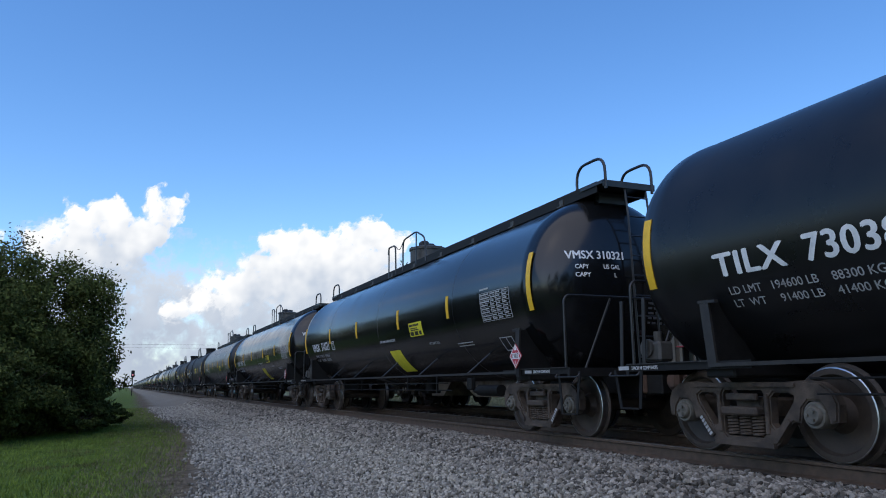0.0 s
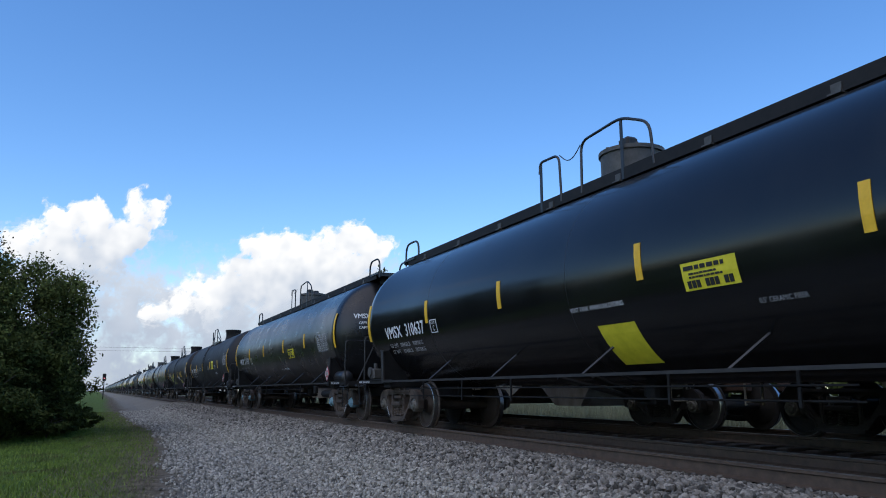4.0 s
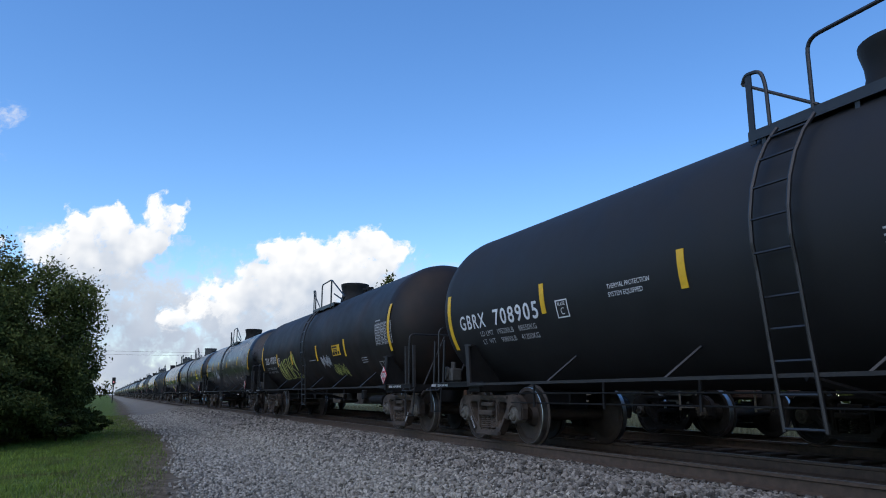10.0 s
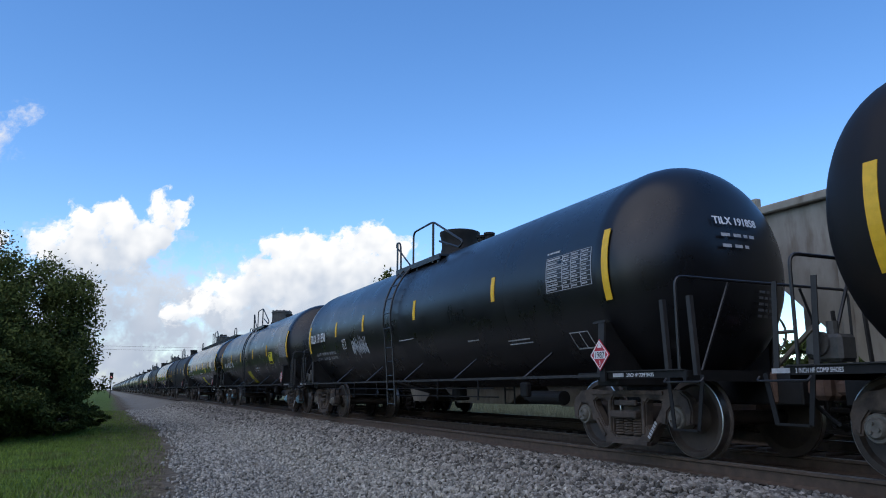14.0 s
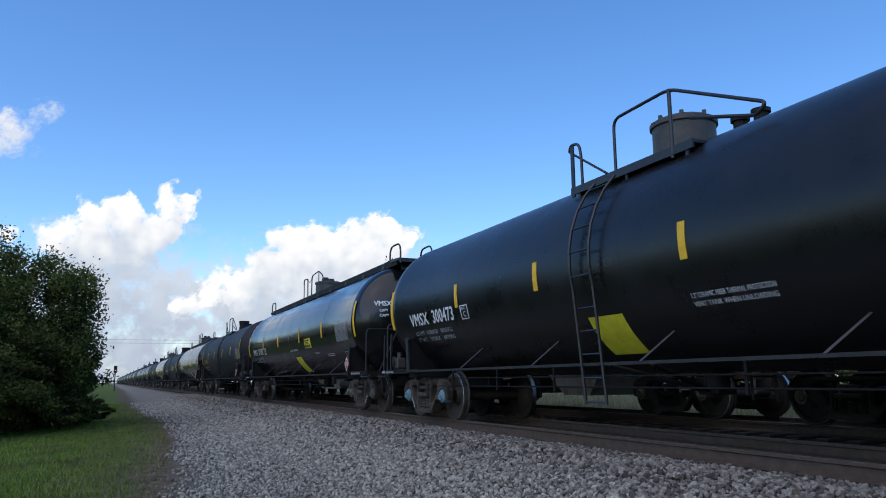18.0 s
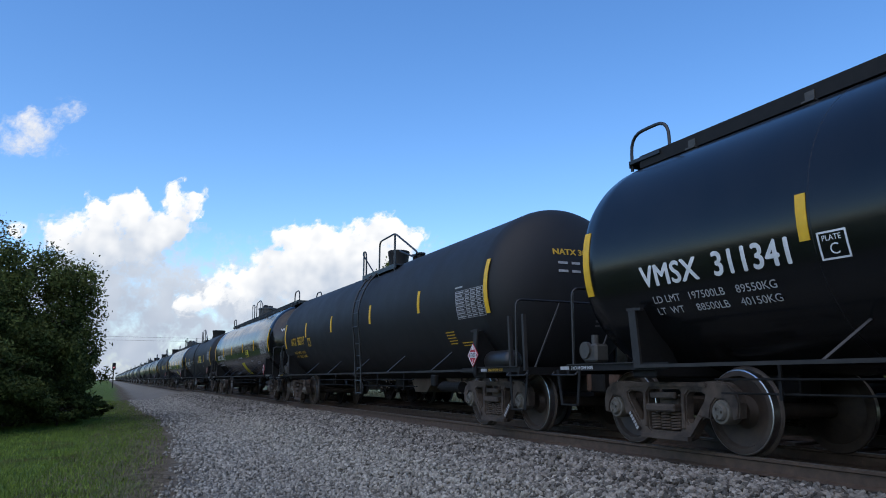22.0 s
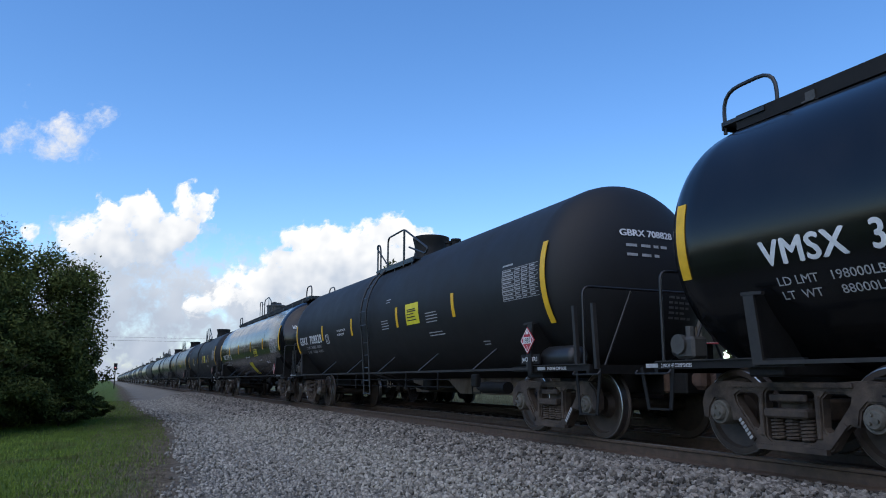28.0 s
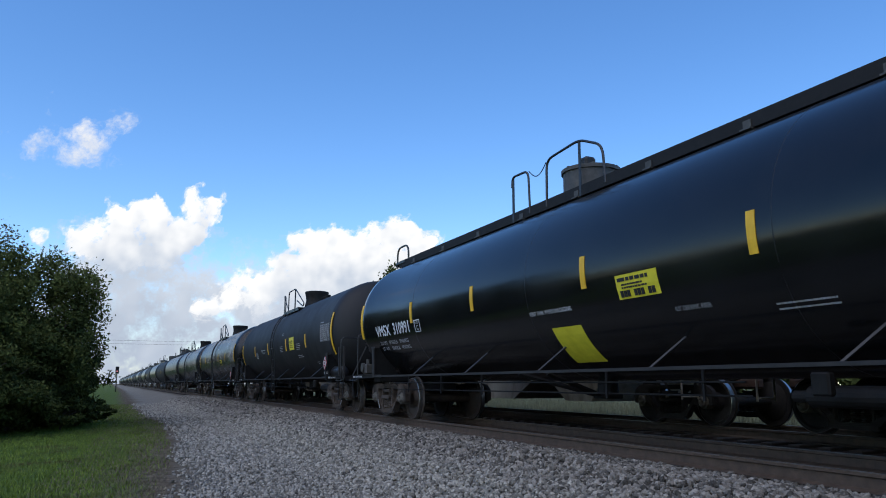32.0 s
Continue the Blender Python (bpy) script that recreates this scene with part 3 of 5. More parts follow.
    if kind == "long":
        part("walkway", box(bmesh.new(), (0, 0, top + 0.105), (0.88, 2 * (HALF - 1.15), 0.03)), FRAME, car)
        for x in (-0.455, 0.455):
            part("walkway_edge", box(bmesh.new(), (x, 0, top + 0.035), (0.025, 2 * (HALF - 1.15), 0.175)), FRAME, car)
        for y in [-7.0 + 1.75 * k for k in range(9)]:
            bm = box(bmesh.new(), (-0.445, y, top - 0.01), (0.07, 0.12, 0.13))
            box(bm, (-0.47, y, top - 0.06), (0.10, 0.16, 0.02))
            part("walkway_bracket", bm, VALVE, car)
        for e in (-1, 1):
            y0, y1 = e * (HALF - 1.73), e * (HALF - 0.95)
            bm = box(bmesh.new(), (0, e * (HALF - 1.26), top + 0.075), (0.98, 0.64, 0.05))
            box(bm, (0, e * (HALF - 0.95), top + 0.05), (0.98, 0.02, 0.10))
            box(bm, (0, e * (HALF - 1.46), top - 0.05), (0.5, 0.10, 0.18))
            part("end_landing", bm, RAILING, car)
            for s in (-1, 1):
                bm = hoop([(s * 0.44, y0, top - 0.04), (s * 0.44, y0, top + 0.49), (s * 0.44, y1, top + 0.49), (s * 0.44, y1, top - 0.04)], 0.024, 0.3)
                part("top_handrail", bm, RAILING, car)
        bm = bmesh.new()
        for x in (-0.06, 0.34):
            tube(bm, [(x, -HALF + 1.0, top + 0.1), (x, -HALF + 0.93, 3.3), (x, -HALF + 0.84, 1.0)], 0.018)
        for k in range(9):
            z = 1.15 + 0.31 * k
            tube(bm, [(-0.06, -HALF + 0.84 + (z - 1.0) * 0.04, z), (0.34, -HALF + 0.84 + (z - 1.0) * 0.04, z)], 0.012)
        part("end_ladder", bm, RAILING, car)
        x = -0.46
        part("rear_post", beam(bmesh.new(), (x, 2.05, top - 0.06), (x, 2.05, top + 0.78), 0.06, 0.02), RAILING, car)
        part("rear_railing", hoop([(x, 2.09, top + 0.62), (x, 2.07, top + 0.82), (x, 1.50, top + 0.80), (x, 1.46, top)], 0.022, 0.16), RAILING, car)
        part("manway_railing", hoop([(x, 0.90, top), (x, 0.88, top + 0.82), (x, -0.10, top + 0.88), (x, -0.70, top + 0.62), (x, -0.76, top)], 0.022, 0.18), RAILING, car)
        part("railing_post", beam(bmesh.new(), (x, -0.10, top - 0.05), (x, -0.10, top + 0.87), 0.05, 0.02), RAILING, car)
        bm = lathe(bmesh.new(), [(0, 0.0), (0, 0.46), (0.50, 0.46), (0.50, 0.49), (0.56, 0.49), (0.60, 0.36), (0.60, 0.0)], 28, "Z")
        for k in range(6):
            a = 1.05 * k
            rod(bm, (0.44 * math.cos(a), 0.44 * math.sin(a), 0.50), (0.44 * math.cos(a), 0.44 * math.sin(a), 0.585), 0.03, 6)
        bm.transform(Matrix.Translation((0, 0.25, top - 0.05)))
    else:
        for s in (-1, 1):
            bm = bmesh.new()
            for y in (0.46, 0.90):
                pts = [(s * 1.45, y - 0.10, 0.45), (s * 1.47, y - 0.03, 1.25)] + [(s * (RADIUS + 0.10) * math.cos(radians(a)), y, AXIS + (RADIUS + 0.10) * math.sin(radians(a))) for a in range(-14, 56, 10)]
                tube(bm, pts, 0.022, 6)
            for k in range(5):
                tube(bm, [(s * 1.455, 0.37 + 0.026 * k, 0.48 + 0.30 * k), (s * 1.455, 0.81 + 0.026 * k, 0.48 + 0.30 * k)], 0.014, 5)
            for a in range(-8, 56, 12):
                c, sn = math.cos(radians(a)) * (RADIUS + 0.10), math.sin(radians(a)) * (RADIUS + 0.10)
                tube(bm, [(s * c, 0.46, AXIS + sn), (s * c, 0.90, AXIS + sn)], 0.014, 5)
            part("side_ladder", bm, RAILING, car)
        bm = bmesh.new()
        for s in (-1, 1):
            box(bm, (s * 0.80, 0.33, top - 0.26), (0.42, 2.5, 0.04))
            box(bm, (s * 1.00, 0.33, top - 0.29), (0.03, 2.5, 0.11))
            for y in (-0.8, 0.33, 1.4):
                beam(bm, (s * 0.98, y, top - 0.28), (s * 0.98, y, top - 0.44), 0.05, 0.03)
        part("top_platform", bm, RAILING, car)
        base = top - 0.26
        for s in (-1, 1):
            x = s * 1.0
            part("rear_post", beam(bmesh.new(), (x, 1.53, base - 0.12), (x, 1.53, base + 0.68), 0.075, 0.02), RAILING, car)
            part("rear_railing", hoop([(x - 0.02 * s, 1.63, base + 0.60), (x, 1.57, base + 0.68), (x, 1.36, base + 0.66), (x, 1.31, base + 0.46), (x, 1.30, base)], 0.022, 0.10), RAILING, car)
            part("rear_brace", hoop([(x - 0.02 * s, 1.63, base + 0.60), (x, 0.72, base + 0.03)], 0.018), RAILING, car)
            part("manway_railing", hoop([(x, 0.53, base), (x, 0.53, base + 0.74), (x, -0.57, base + 0.76), (x, -2.0, base + 0.08), (x, -1.86, base - 0.02), (x, -0.9, base + 0.28)], 0.022, 0.15), RAILING, car)
            part("railing_post", hoop([(x, -0.57, base - 0.12), (x, -0.57, base + 0.76)], 0.026), RAILING, car)
        bm = lathe(bmesh.new(), [(0, 0.0), (0, 0.46), (0.08, 0.44), (0.22, 0.405), (0.36, 0.415), (0.46, 0.44), (0.52, 0.455), (0.56, 0.455), (0.58, 0.41), (0.59, 0.0)], 28, "Z")
        bm.transform(Matrix.Translation((0, 0.28, top - 0.06)))
    part("manway", bm, VALVE if kind == "long" else FRAME, car, "round manway housing on the tank top", smooth=True)
    if kind == "long":
        for dx, dy in ((-0.16, 0.15), (0.12, 0.42)):
            bm = box(bmesh.new(), (dx, 0.25 + dy - 0.28, top + 0.60), (0.22, 0.24, 0.16), bevel=0.04)
            rod(bm, (dx, dy - 0.03, top + 0.52), (dx, dy - 0.03, top + 0.60), 0.06, 8)
            part("manway_valve", bm, INK, car, "black valve on the manway cover")
        part("chain", tube(bmesh.new(), [(-0.46, 1.48 - 0.058 * k, top + 0.78 - 0.16 * math.sin(math.pi * k / 10)) for k in range(11)], 0.009, 5), RAILING, car)
    for y in (-0.62, -0.95):
        bm = rod(bmesh.new(), (0.1, y, top - 0.05), (0.1, y, top + 0.22), 0.09, 12)
        rod(bm, (0.1, y, top + 0.22), (0.1, y, top + 0.27), 0.12, 12)
        part("valve", bm, FRAME, car)
    build_truck(car, -TRUCK_Y), build_truck(car, TRUCK_Y)
    return car


TEAL_CAPS = {}


def mark_car(car, mark, number, lines, ink=WHITE, panel=None, sticker=False, plate=4.56, lower=0.0, end_top=15.0, lay=(6.95, 0.92, 5.83, 0.97, -17.8), weights=(6.86, 1.75, -26.0), table=(-5.80, 0.7), hazard=1.20, blocks=(), words=(), head=(-1.05, 0.92, 0.33), shape="full", stripes=(7.98, -7.52), shift=0.0, teal=False, sheet=-0.44, mids=((4.68, 1.83, -1.50, -4.35), -11, 6), manway=1.0, jack=False, rear=0.0, well=0.0, caps=()):
    """The lettering, reflectors, panels and placards of one car."""
    for ob in car.children:
        if ob.name.startswith(("side_ladder", "manway_railing", "railing_post")):
            ob.location.y += shift
        if ob.name.startswith(("rear_", "top_platform")):
            ob.location.y += rear
        if ob.name.startswith(("manway", "valve")) and "railing" not in ob.name:
            ob.location.y += well
        if manway != 1.0 and ob.name.startswith("manway") and "railing" not in ob.name:
            ob.data = ob.data.copy()
            ob.data.transform(Matrix.Translation((0, 0.40, 0)) @ Matrix.Diagonal((manway, manway, 1, 1)) @ Matrix.Translation((0, -0.28, 0)))
        if teal and ob.name.startswith("wheelset"):
            for cap in ob.children:
                cap.data = TEAL_CAPS.setdefault(cap.data.name, cap.data.copy())
                cap.data.materials[0] = CAP_BLUE
    for y, a0, a1 in [(stripes[0], -18 + lower, end_top), (stripes[1], -17 + lower, 19)] + [(y, mids[1], mids[2]) for y in mids[0]]:
        w = 0.125 if abs(y) > 7 else 0.11
        part("reflector", patch(bmesh.new(), y + w / 2, y - w / 2, a0, a1, 0.009), YELLOW, car, "yellow reflective stripe")
    if mark and number:
        stroke, space = (0.009, 1.22) if mark == "GBRX" else (0.012, 1.06)
        side_text("reporting_mark", mark, lay[0], lay[4], 0.24, ink, car, lay[1], stroke, space)
        side_text("car_number", number, lay[2], lay[4], 0.25, ink, car, lay[3], stroke, space)
    for k, text in enumerate(lines):
        for word, wider in ((" LMT ", " LMT   "), (" WT ", "  WT    "), ("LB ", "LB    "), ("LBS ", "LBS   ")):
            text = text.replace(word, wider)
        tagged(side_text("weight_line", text, weights[0], weights[2] - 5.6 * k, 0.085, ink if ink is OCHRE else FAINT, car, weights[1], 0.002), kind="stuff")
    if plate:
        bm = bmesh.new()
        for y0, y1, a0, a1 in ((0, 0.018, -19, -9), (0.27, 0.288, -19, -9), (0, 0.288, -19, -18.3), (0, 0.288, -9.7, -9)):
            patch(bm, plate - y0, plate - y1, a0, a1)
        part("plate_outline", bm, ink, car)
        side_text("plate_word", "PLATE", plate - 0.045, -12.3, 0.05, ink, car, 0.19)
        side_text("plate_letter", "C", plate - 0.10, -17.2, 0.10, ink, car)
    if number:
        head_text("head_mark", mark + " " + number, head[0], head[2], 0.125 if mark == "VMSX" else 0.10, ink, car, 0.005, head[1], shape)
    for k, text in enumerate(caps):
        head_text("capacity_line", text, head[0] + 0.12, head[2] - 0.155 - 0.125 * k, 0.068, WHITE, car, 0.002, (0.72, 0.66)[k], shape)
    bm = bmesh.new()
    for k, (u0, u1) in enumerate(() if caps else ((0.0, 0.24), (0.34, 0.56), (0.64, 0.76), (0.82, 0.98))):
        for z in (0.36, 0.22):
            if z == 0.22 and k == 3:
                continue
            pts = []
            for px, pz in ((u0, z), (u1, z), (u1, z + 0.042), (u0, z + 0.042)):
                px = head[0] + 0.08 + px * 0.78 * head[1]
                pz += head[2] - 0.52
                pts.append(bm.verts.new((px, head_y(shape, px, pz) - 0.012, AXIS + pz)))
            bm.faces.new(pts)
    stencil = bmesh.new()
    rnd = random.Random(len(number) + len(caps))
    for k in range(5):
        u, pz = 0.30, -0.34 - 0.075 * k
        while u < 0.30 + rnd.uniform(0.30, 0.46):
            w = rnd.uniform(0.05, 0.13)
            stencil.faces.new([stencil.verts.new((px, head_y(shape, px, qz) - 0.012, AXIS + qz)) for px, qz in ((u, pz), (u + w, pz), (u + w, pz + 0.034), (u, pz + 0.034))])
            u += w + 0.03
    tagged(part("head_stencil", stencil, DIM, car), kind="stuff")
    if not caps:
        tagged(part("capacity_stencil", bm, FAINT, car), kind="stuff")
    # data table ahead of the front reflector
    ty, ta = table
    bm = bmesh.new()
    for k in range(9):
        patch(bm, ty, ty - 1.08, ta - 2.4 * k - 0.3, ta - 2.4 * k)
    for d in (0, 0.40, 0.61, 0.84, 1.068):
        patch(bm, ty - d, ty - d - 0.012, ta - 19.5, ta)
    tagged(part("data_table", bm, FAINT, car, "white stencilled data table"), kind="stuff")
    for k in range(8):
        bm = bmesh.new()
        bars(bm, ty - 0.03, ta - 0.85 - 2.4 * k, 1, 0.34, 0.023)
        for d in (0.43, 0.64, 0.87):
            bars(bm, ty - d, ta - 0.85 - 2.4 * k, 1, 0.14, 0.023)
        tagged(part("table_entry", bm, FAINT, car), kind="stuff")
    part("data_title", bars(bmesh.new(), ty, ta + 3.2, 1, 0.4, 0.028), FAINT, car)
    for y, a, rows, length in blocks:
        tagged(part("stencil_block", bars(bmesh.new(), y, a, rows, length, 0.019, 3.1), OCHRE if ink is OCHRE else FAINT, car), kind="stuff")
    bm = bmesh.new()
    for y0, y1, a0, a1 in ((-6.12, -6.55, -31.6, -31.0), (-6.12, -6.55, -42.0, -41.0), (-6.12, -6.133, -42, -31), (-6.34, -6.352, -42, -31), (-6.537, -6.55, -42, -31)):
        patch(bm, y0, y1, a0, a1)
    if jack or ink is OCHRE:
        bm.free()
    else:
        part("test_stencil", bm, FAINT, car)
    if panel:
        y, a, wide, high = panel
        p = part("emergency_panel", patch(bmesh.new(), y, y - wide, a - high, a, 0.006), YELLOW if number == "192013" else PANEL, car, "yellow panel with lines of black lettering")
        bm = bmesh.new()
        bars(bm, y - 0.10, a - 4.4, 2, wide - 0.22, 0.022)
        if jack:
            bars(bm, y - 0.08, a - 8.0, 3, wide - 0.2, 0.02, 3.2)
        else:
            bars(bm, y - 0.04, a - 1.4, 1, wide - 0.08, 0.045)
        for k in () if jack else range(10):
            if k not in (3, 7):
                patch(bm, y - 0.06 - k * (wide - 0.12) / 10, y - 0.06 - (k + 0.75) * (wide - 0.12) / 10, a - high + 1.0, a - high + 4.2, 0.009)
        for v in bm.verts:
            d = Vector((v.co.x, 0, v.co.z - AXIS)).normalized()
            v.co += d * 0.006
        tagged(part("panel_lettering", bm, INK, p), kind="stuff")
    if sticker:
        p = part("notice_sheet", patch(bmesh.new(), sheet, sheet - 0.72, -55.5, -29.5, 0.006, slant=0.02), PANEL, car, "plain yellow notice sheet with faint lines")
    for text, y, a, size, wide in words:
        side_text("stencilled_words", text, y, a, size, FAINT if size < 0.06 else WHITE, car, wide, 0.0)
    if not blocks and not words:
        for y, a, rows, length in ((0.10, -19.0, 1, 0.85), (-3.05, -27.5, 1, 0.55), (-4.40, -31.0, 2, 0.85)):
            tagged(part("small_stencil", bars(bmesh.new(), y, a, rows, length, 0.021, 3.1), FAINT, car), kind="stuff")
    # lettering on the end sills
    for name, y in (("shoe_lettering", -HALF + 1.62), ("shoe_lettering", HALF - 0.75)):
        bm = letters("2 INCH HF COMP SHOES", 0.042, 0.0012)
        w = max(v.co.x for v in bm.verts)
        for v in bm.verts:
            v.co = Vector((-1.434 - v.co.z, y - v.co.x * 0.48 / w, SILL - 0.022 + v.co.y))
        bmesh.ops.reverse_faces(bm, faces=bm.faces)
        part(name, bm, WHITE if ink is WHITE else OCHRE, car)
        part("stencil_patch", box(bmesh.new(), (-1.431, y + 0.16, SILL), (0.006, 0.20, 0.045)), FAINT, car)
    if jack:
        bm = letters("JACK HERE", 0.06, 0.002)
        w = max(v.co.x for v in bm.verts)
        for v in bm.verts:
            v.co = Vector((-1.452 - v.co.z, -6.9 - v.co.x * 0.42 / w, 1.06 + v.co.y))
        bmesh.ops.reverse_faces(bm, faces=bm.faces)
        part("jack_plate", box(bmesh.new(), (-1.435, -7.11, 1.09), (0.025, 0.52, 0.14)), FRAME, car)
        part("jack_lettering", bm, WHITE, car)
    # placards on their holders
    placard(car, -7.14, -1.50, hazard)
    placard(car, -HALF + 0.60, 0.62, 1.30, 90)
    bm = box(bmesh.new(), (0.62, -HALF + 0.63, 1.12), (0.10, 0.03, 0.40))
    part("placard_holder", bm, FRAME, car)
    bm = box(bmesh.new(), (-1.46, -7.14, 1.06), (0.03, 0.10, 0.36))
    part("placard_holder", bm, FRAME, car)


def scrawl(car, y, deg, width, high, mat, n, label, seed):
    """Freehand sprayed strokes that stand for unreadable writing."""
    rnd = random.Random(seed)
    bm = bmesh.new()
    for k in range(n):
        y0 = y - width * k / n
        pts = []
        u, v = 0.0, rnd.uniform(0.7, 1.0)
        for j in range(rnd.randint(4, 7)):
            pts.append((y0 - u, deg + math.degrees(high * v / RADIUS)))
            u = min(width / n * 1.1, max(-0.1, u + rnd.uniform(-0.3, 1.0) * width / n))
            v = rnd.uniform(0, 0.3) if v > 0.5 else rnd.uniform(0.6, 1.0)
        line = [on_tank(q.x, q.y, 0.005) for q in rounded([(py, pd, 0) for py, pd in pts], 0.45 * math.degrees(high / RADIUS), 7)]
        wide = rnd.uniform(0.022, 0.042)
        for i, (a, b) in enumerate(zip(line, line[1:])):
            beam(bm, a, b + (b - a) * 0.1, wide * (1 + 0.3 * math.sin(0.7 * i)), 0.004, (a + b) / 2 - Vector((0, (a.y + b.y) / 2, AXIS)))
    part("sprayed_tag", bm, mat, car, label)


def spray_tag(car, y, deg, width, high, mat, lines, label):
    """Angular sprayed forms: each line doubled by a thinner one beside it, heavy at the corners."""
    bm = bmesh.new()
    for line in lines:
        for du, wide in ((0.0, 0.030), (0.013, 0.016), (-0.010, 0.010)):
            pts = [on_tank(y - (u + du) * width, deg + math.degrees(v * (1.42 - 0.42 * u) * high / RADIUS), 0.005) for u, v in line]
            fine = [p.lerp(q, i / 5) for p, q in zip(pts, pts[1:]) for i in range(5)] + [pts[-1]]
            for i, (p, q) in enumerate(zip(fine, fine[1:])):
                p, q = (on_tank(r.y, math.degrees(math.asin(max(-1, min(1, (r.z - AXIS) / RADIUS)))), 0.005) for r in (p, q))
                beam(bm, p, q + (q - p) * 0.1, wide * (1.25 - 0.6 * math.sin(math.pi * (i % 5) / 5)), 0.004, (p + q) / 2 - Vector((0, (p.y + q.y) / 2, AXIS)))
    part("sprayed_tag", bm, mat, car, label)


TAG_LINES = (((0.02, 0.42), (0.05, 0.06), (0.14, 0.0), (0.07, 0.50)), ((0.11, 0.52), (0.19, 0.02)), ((0.11, 0.46), (0.20, 0.58), (0.26, 0.02)), ((0.15, 0.22), (0.22, 0.24)),
             ((0.27, 0.05), (0.22, 0.60), (0.33, 0.06), (0.31, 0.66)), ((0.42, 0.04), (0.38, 0.68), (0.50, 0.72), (0.56, 0.30), (0.57, 0.06), (0.43, 0.03)), ((0.45, 0.55), (0.53, 0.40)),
             ((0.64, 0.10), (0.59, 0.72), (0.73, 0.88), (0.68, 0.42), (0.82, 0.30), (0.80, 0.06), (0.63, 0.08)), ((0.66, 0.60), (0.76, 0.66)),
             ((0.90, 0.36), (0.77, 0.96), (0.90, 0.44)), ((0.90, 0.38), (0.84, 0.92)), ((0.90, 0.24), (1.0, 0.16), (0.97, 0.04), (0.91, 0.10), (0.90, 0.24)))

WORDS = (("VENT TANK WHEN UNLOADING", -0.45, -34.8, 0.065, 1.12),)
CAPY = ("CAPY          US GAL", "CAPY               L")
# (kind, paint, mark, number, weights, options)
YP = (-2.17, -8.0, 0.76, 11.8)
WIDE = (4.72, 2.40, -0.90, -3.80)
SHORT = dict(table=(-6.35, 3.6), head=(-0.5, 0.95, 0.54))
ROUND = dict(SHORT, shape="round", head=(-0.35, 0.72, 0.50), stripes=(7.52, -7.25), shift=-0.25, rear=-0.25, well=-0.32, end_top=13)
MATT_CAR = dict(jack=True, mids=((4.65, 1.78, -1.53, -4.42), -15, 2), panel=(-2.08, 2.2, 0.70, 17.0), lower=-12, end_top=9, lay=(7.42, 0.95, 6.18, 1.38, -16.5), weights=(6.75, 1.80, -22.5), plate=4.33, table=(-6.31, 7.7), hazard=1.36, head=(-0.5, 0.95, 0.54), shift=-0.2, rear=-0.45, well=-0.32, stripes=(7.82, -7.52), words=(("THERMAL PROTECTION", 3.12, -8.6, 0.06, 0.8), ("SYSTEM EQUIPPED", 3.12, -12.6, 0.06, 0.66)),
                blocks=((-0.53, -7, 4, 0.50), (-3.12, -8, 4, 0.58), (-3.10, -23.5, 2, 0.75), (-0.84, 11, 2, 0.3), (-5.13, -35.5, 2, 0.24)))
VENT = (("VENT TANK WHEN UNLOADING", 0.0, -20.8, 0.062, 1.1), ("0.5\" CERAMIC FIBER", -3.05, -29.0, 0.055, 0.55))
NATX_BLOCKS = ((-5.62, -25.7, 5, 0.36), (-6.11, -35.1, 2, 0.49))
LINES = ((-4.40, -31.0, 2, 0.85),)
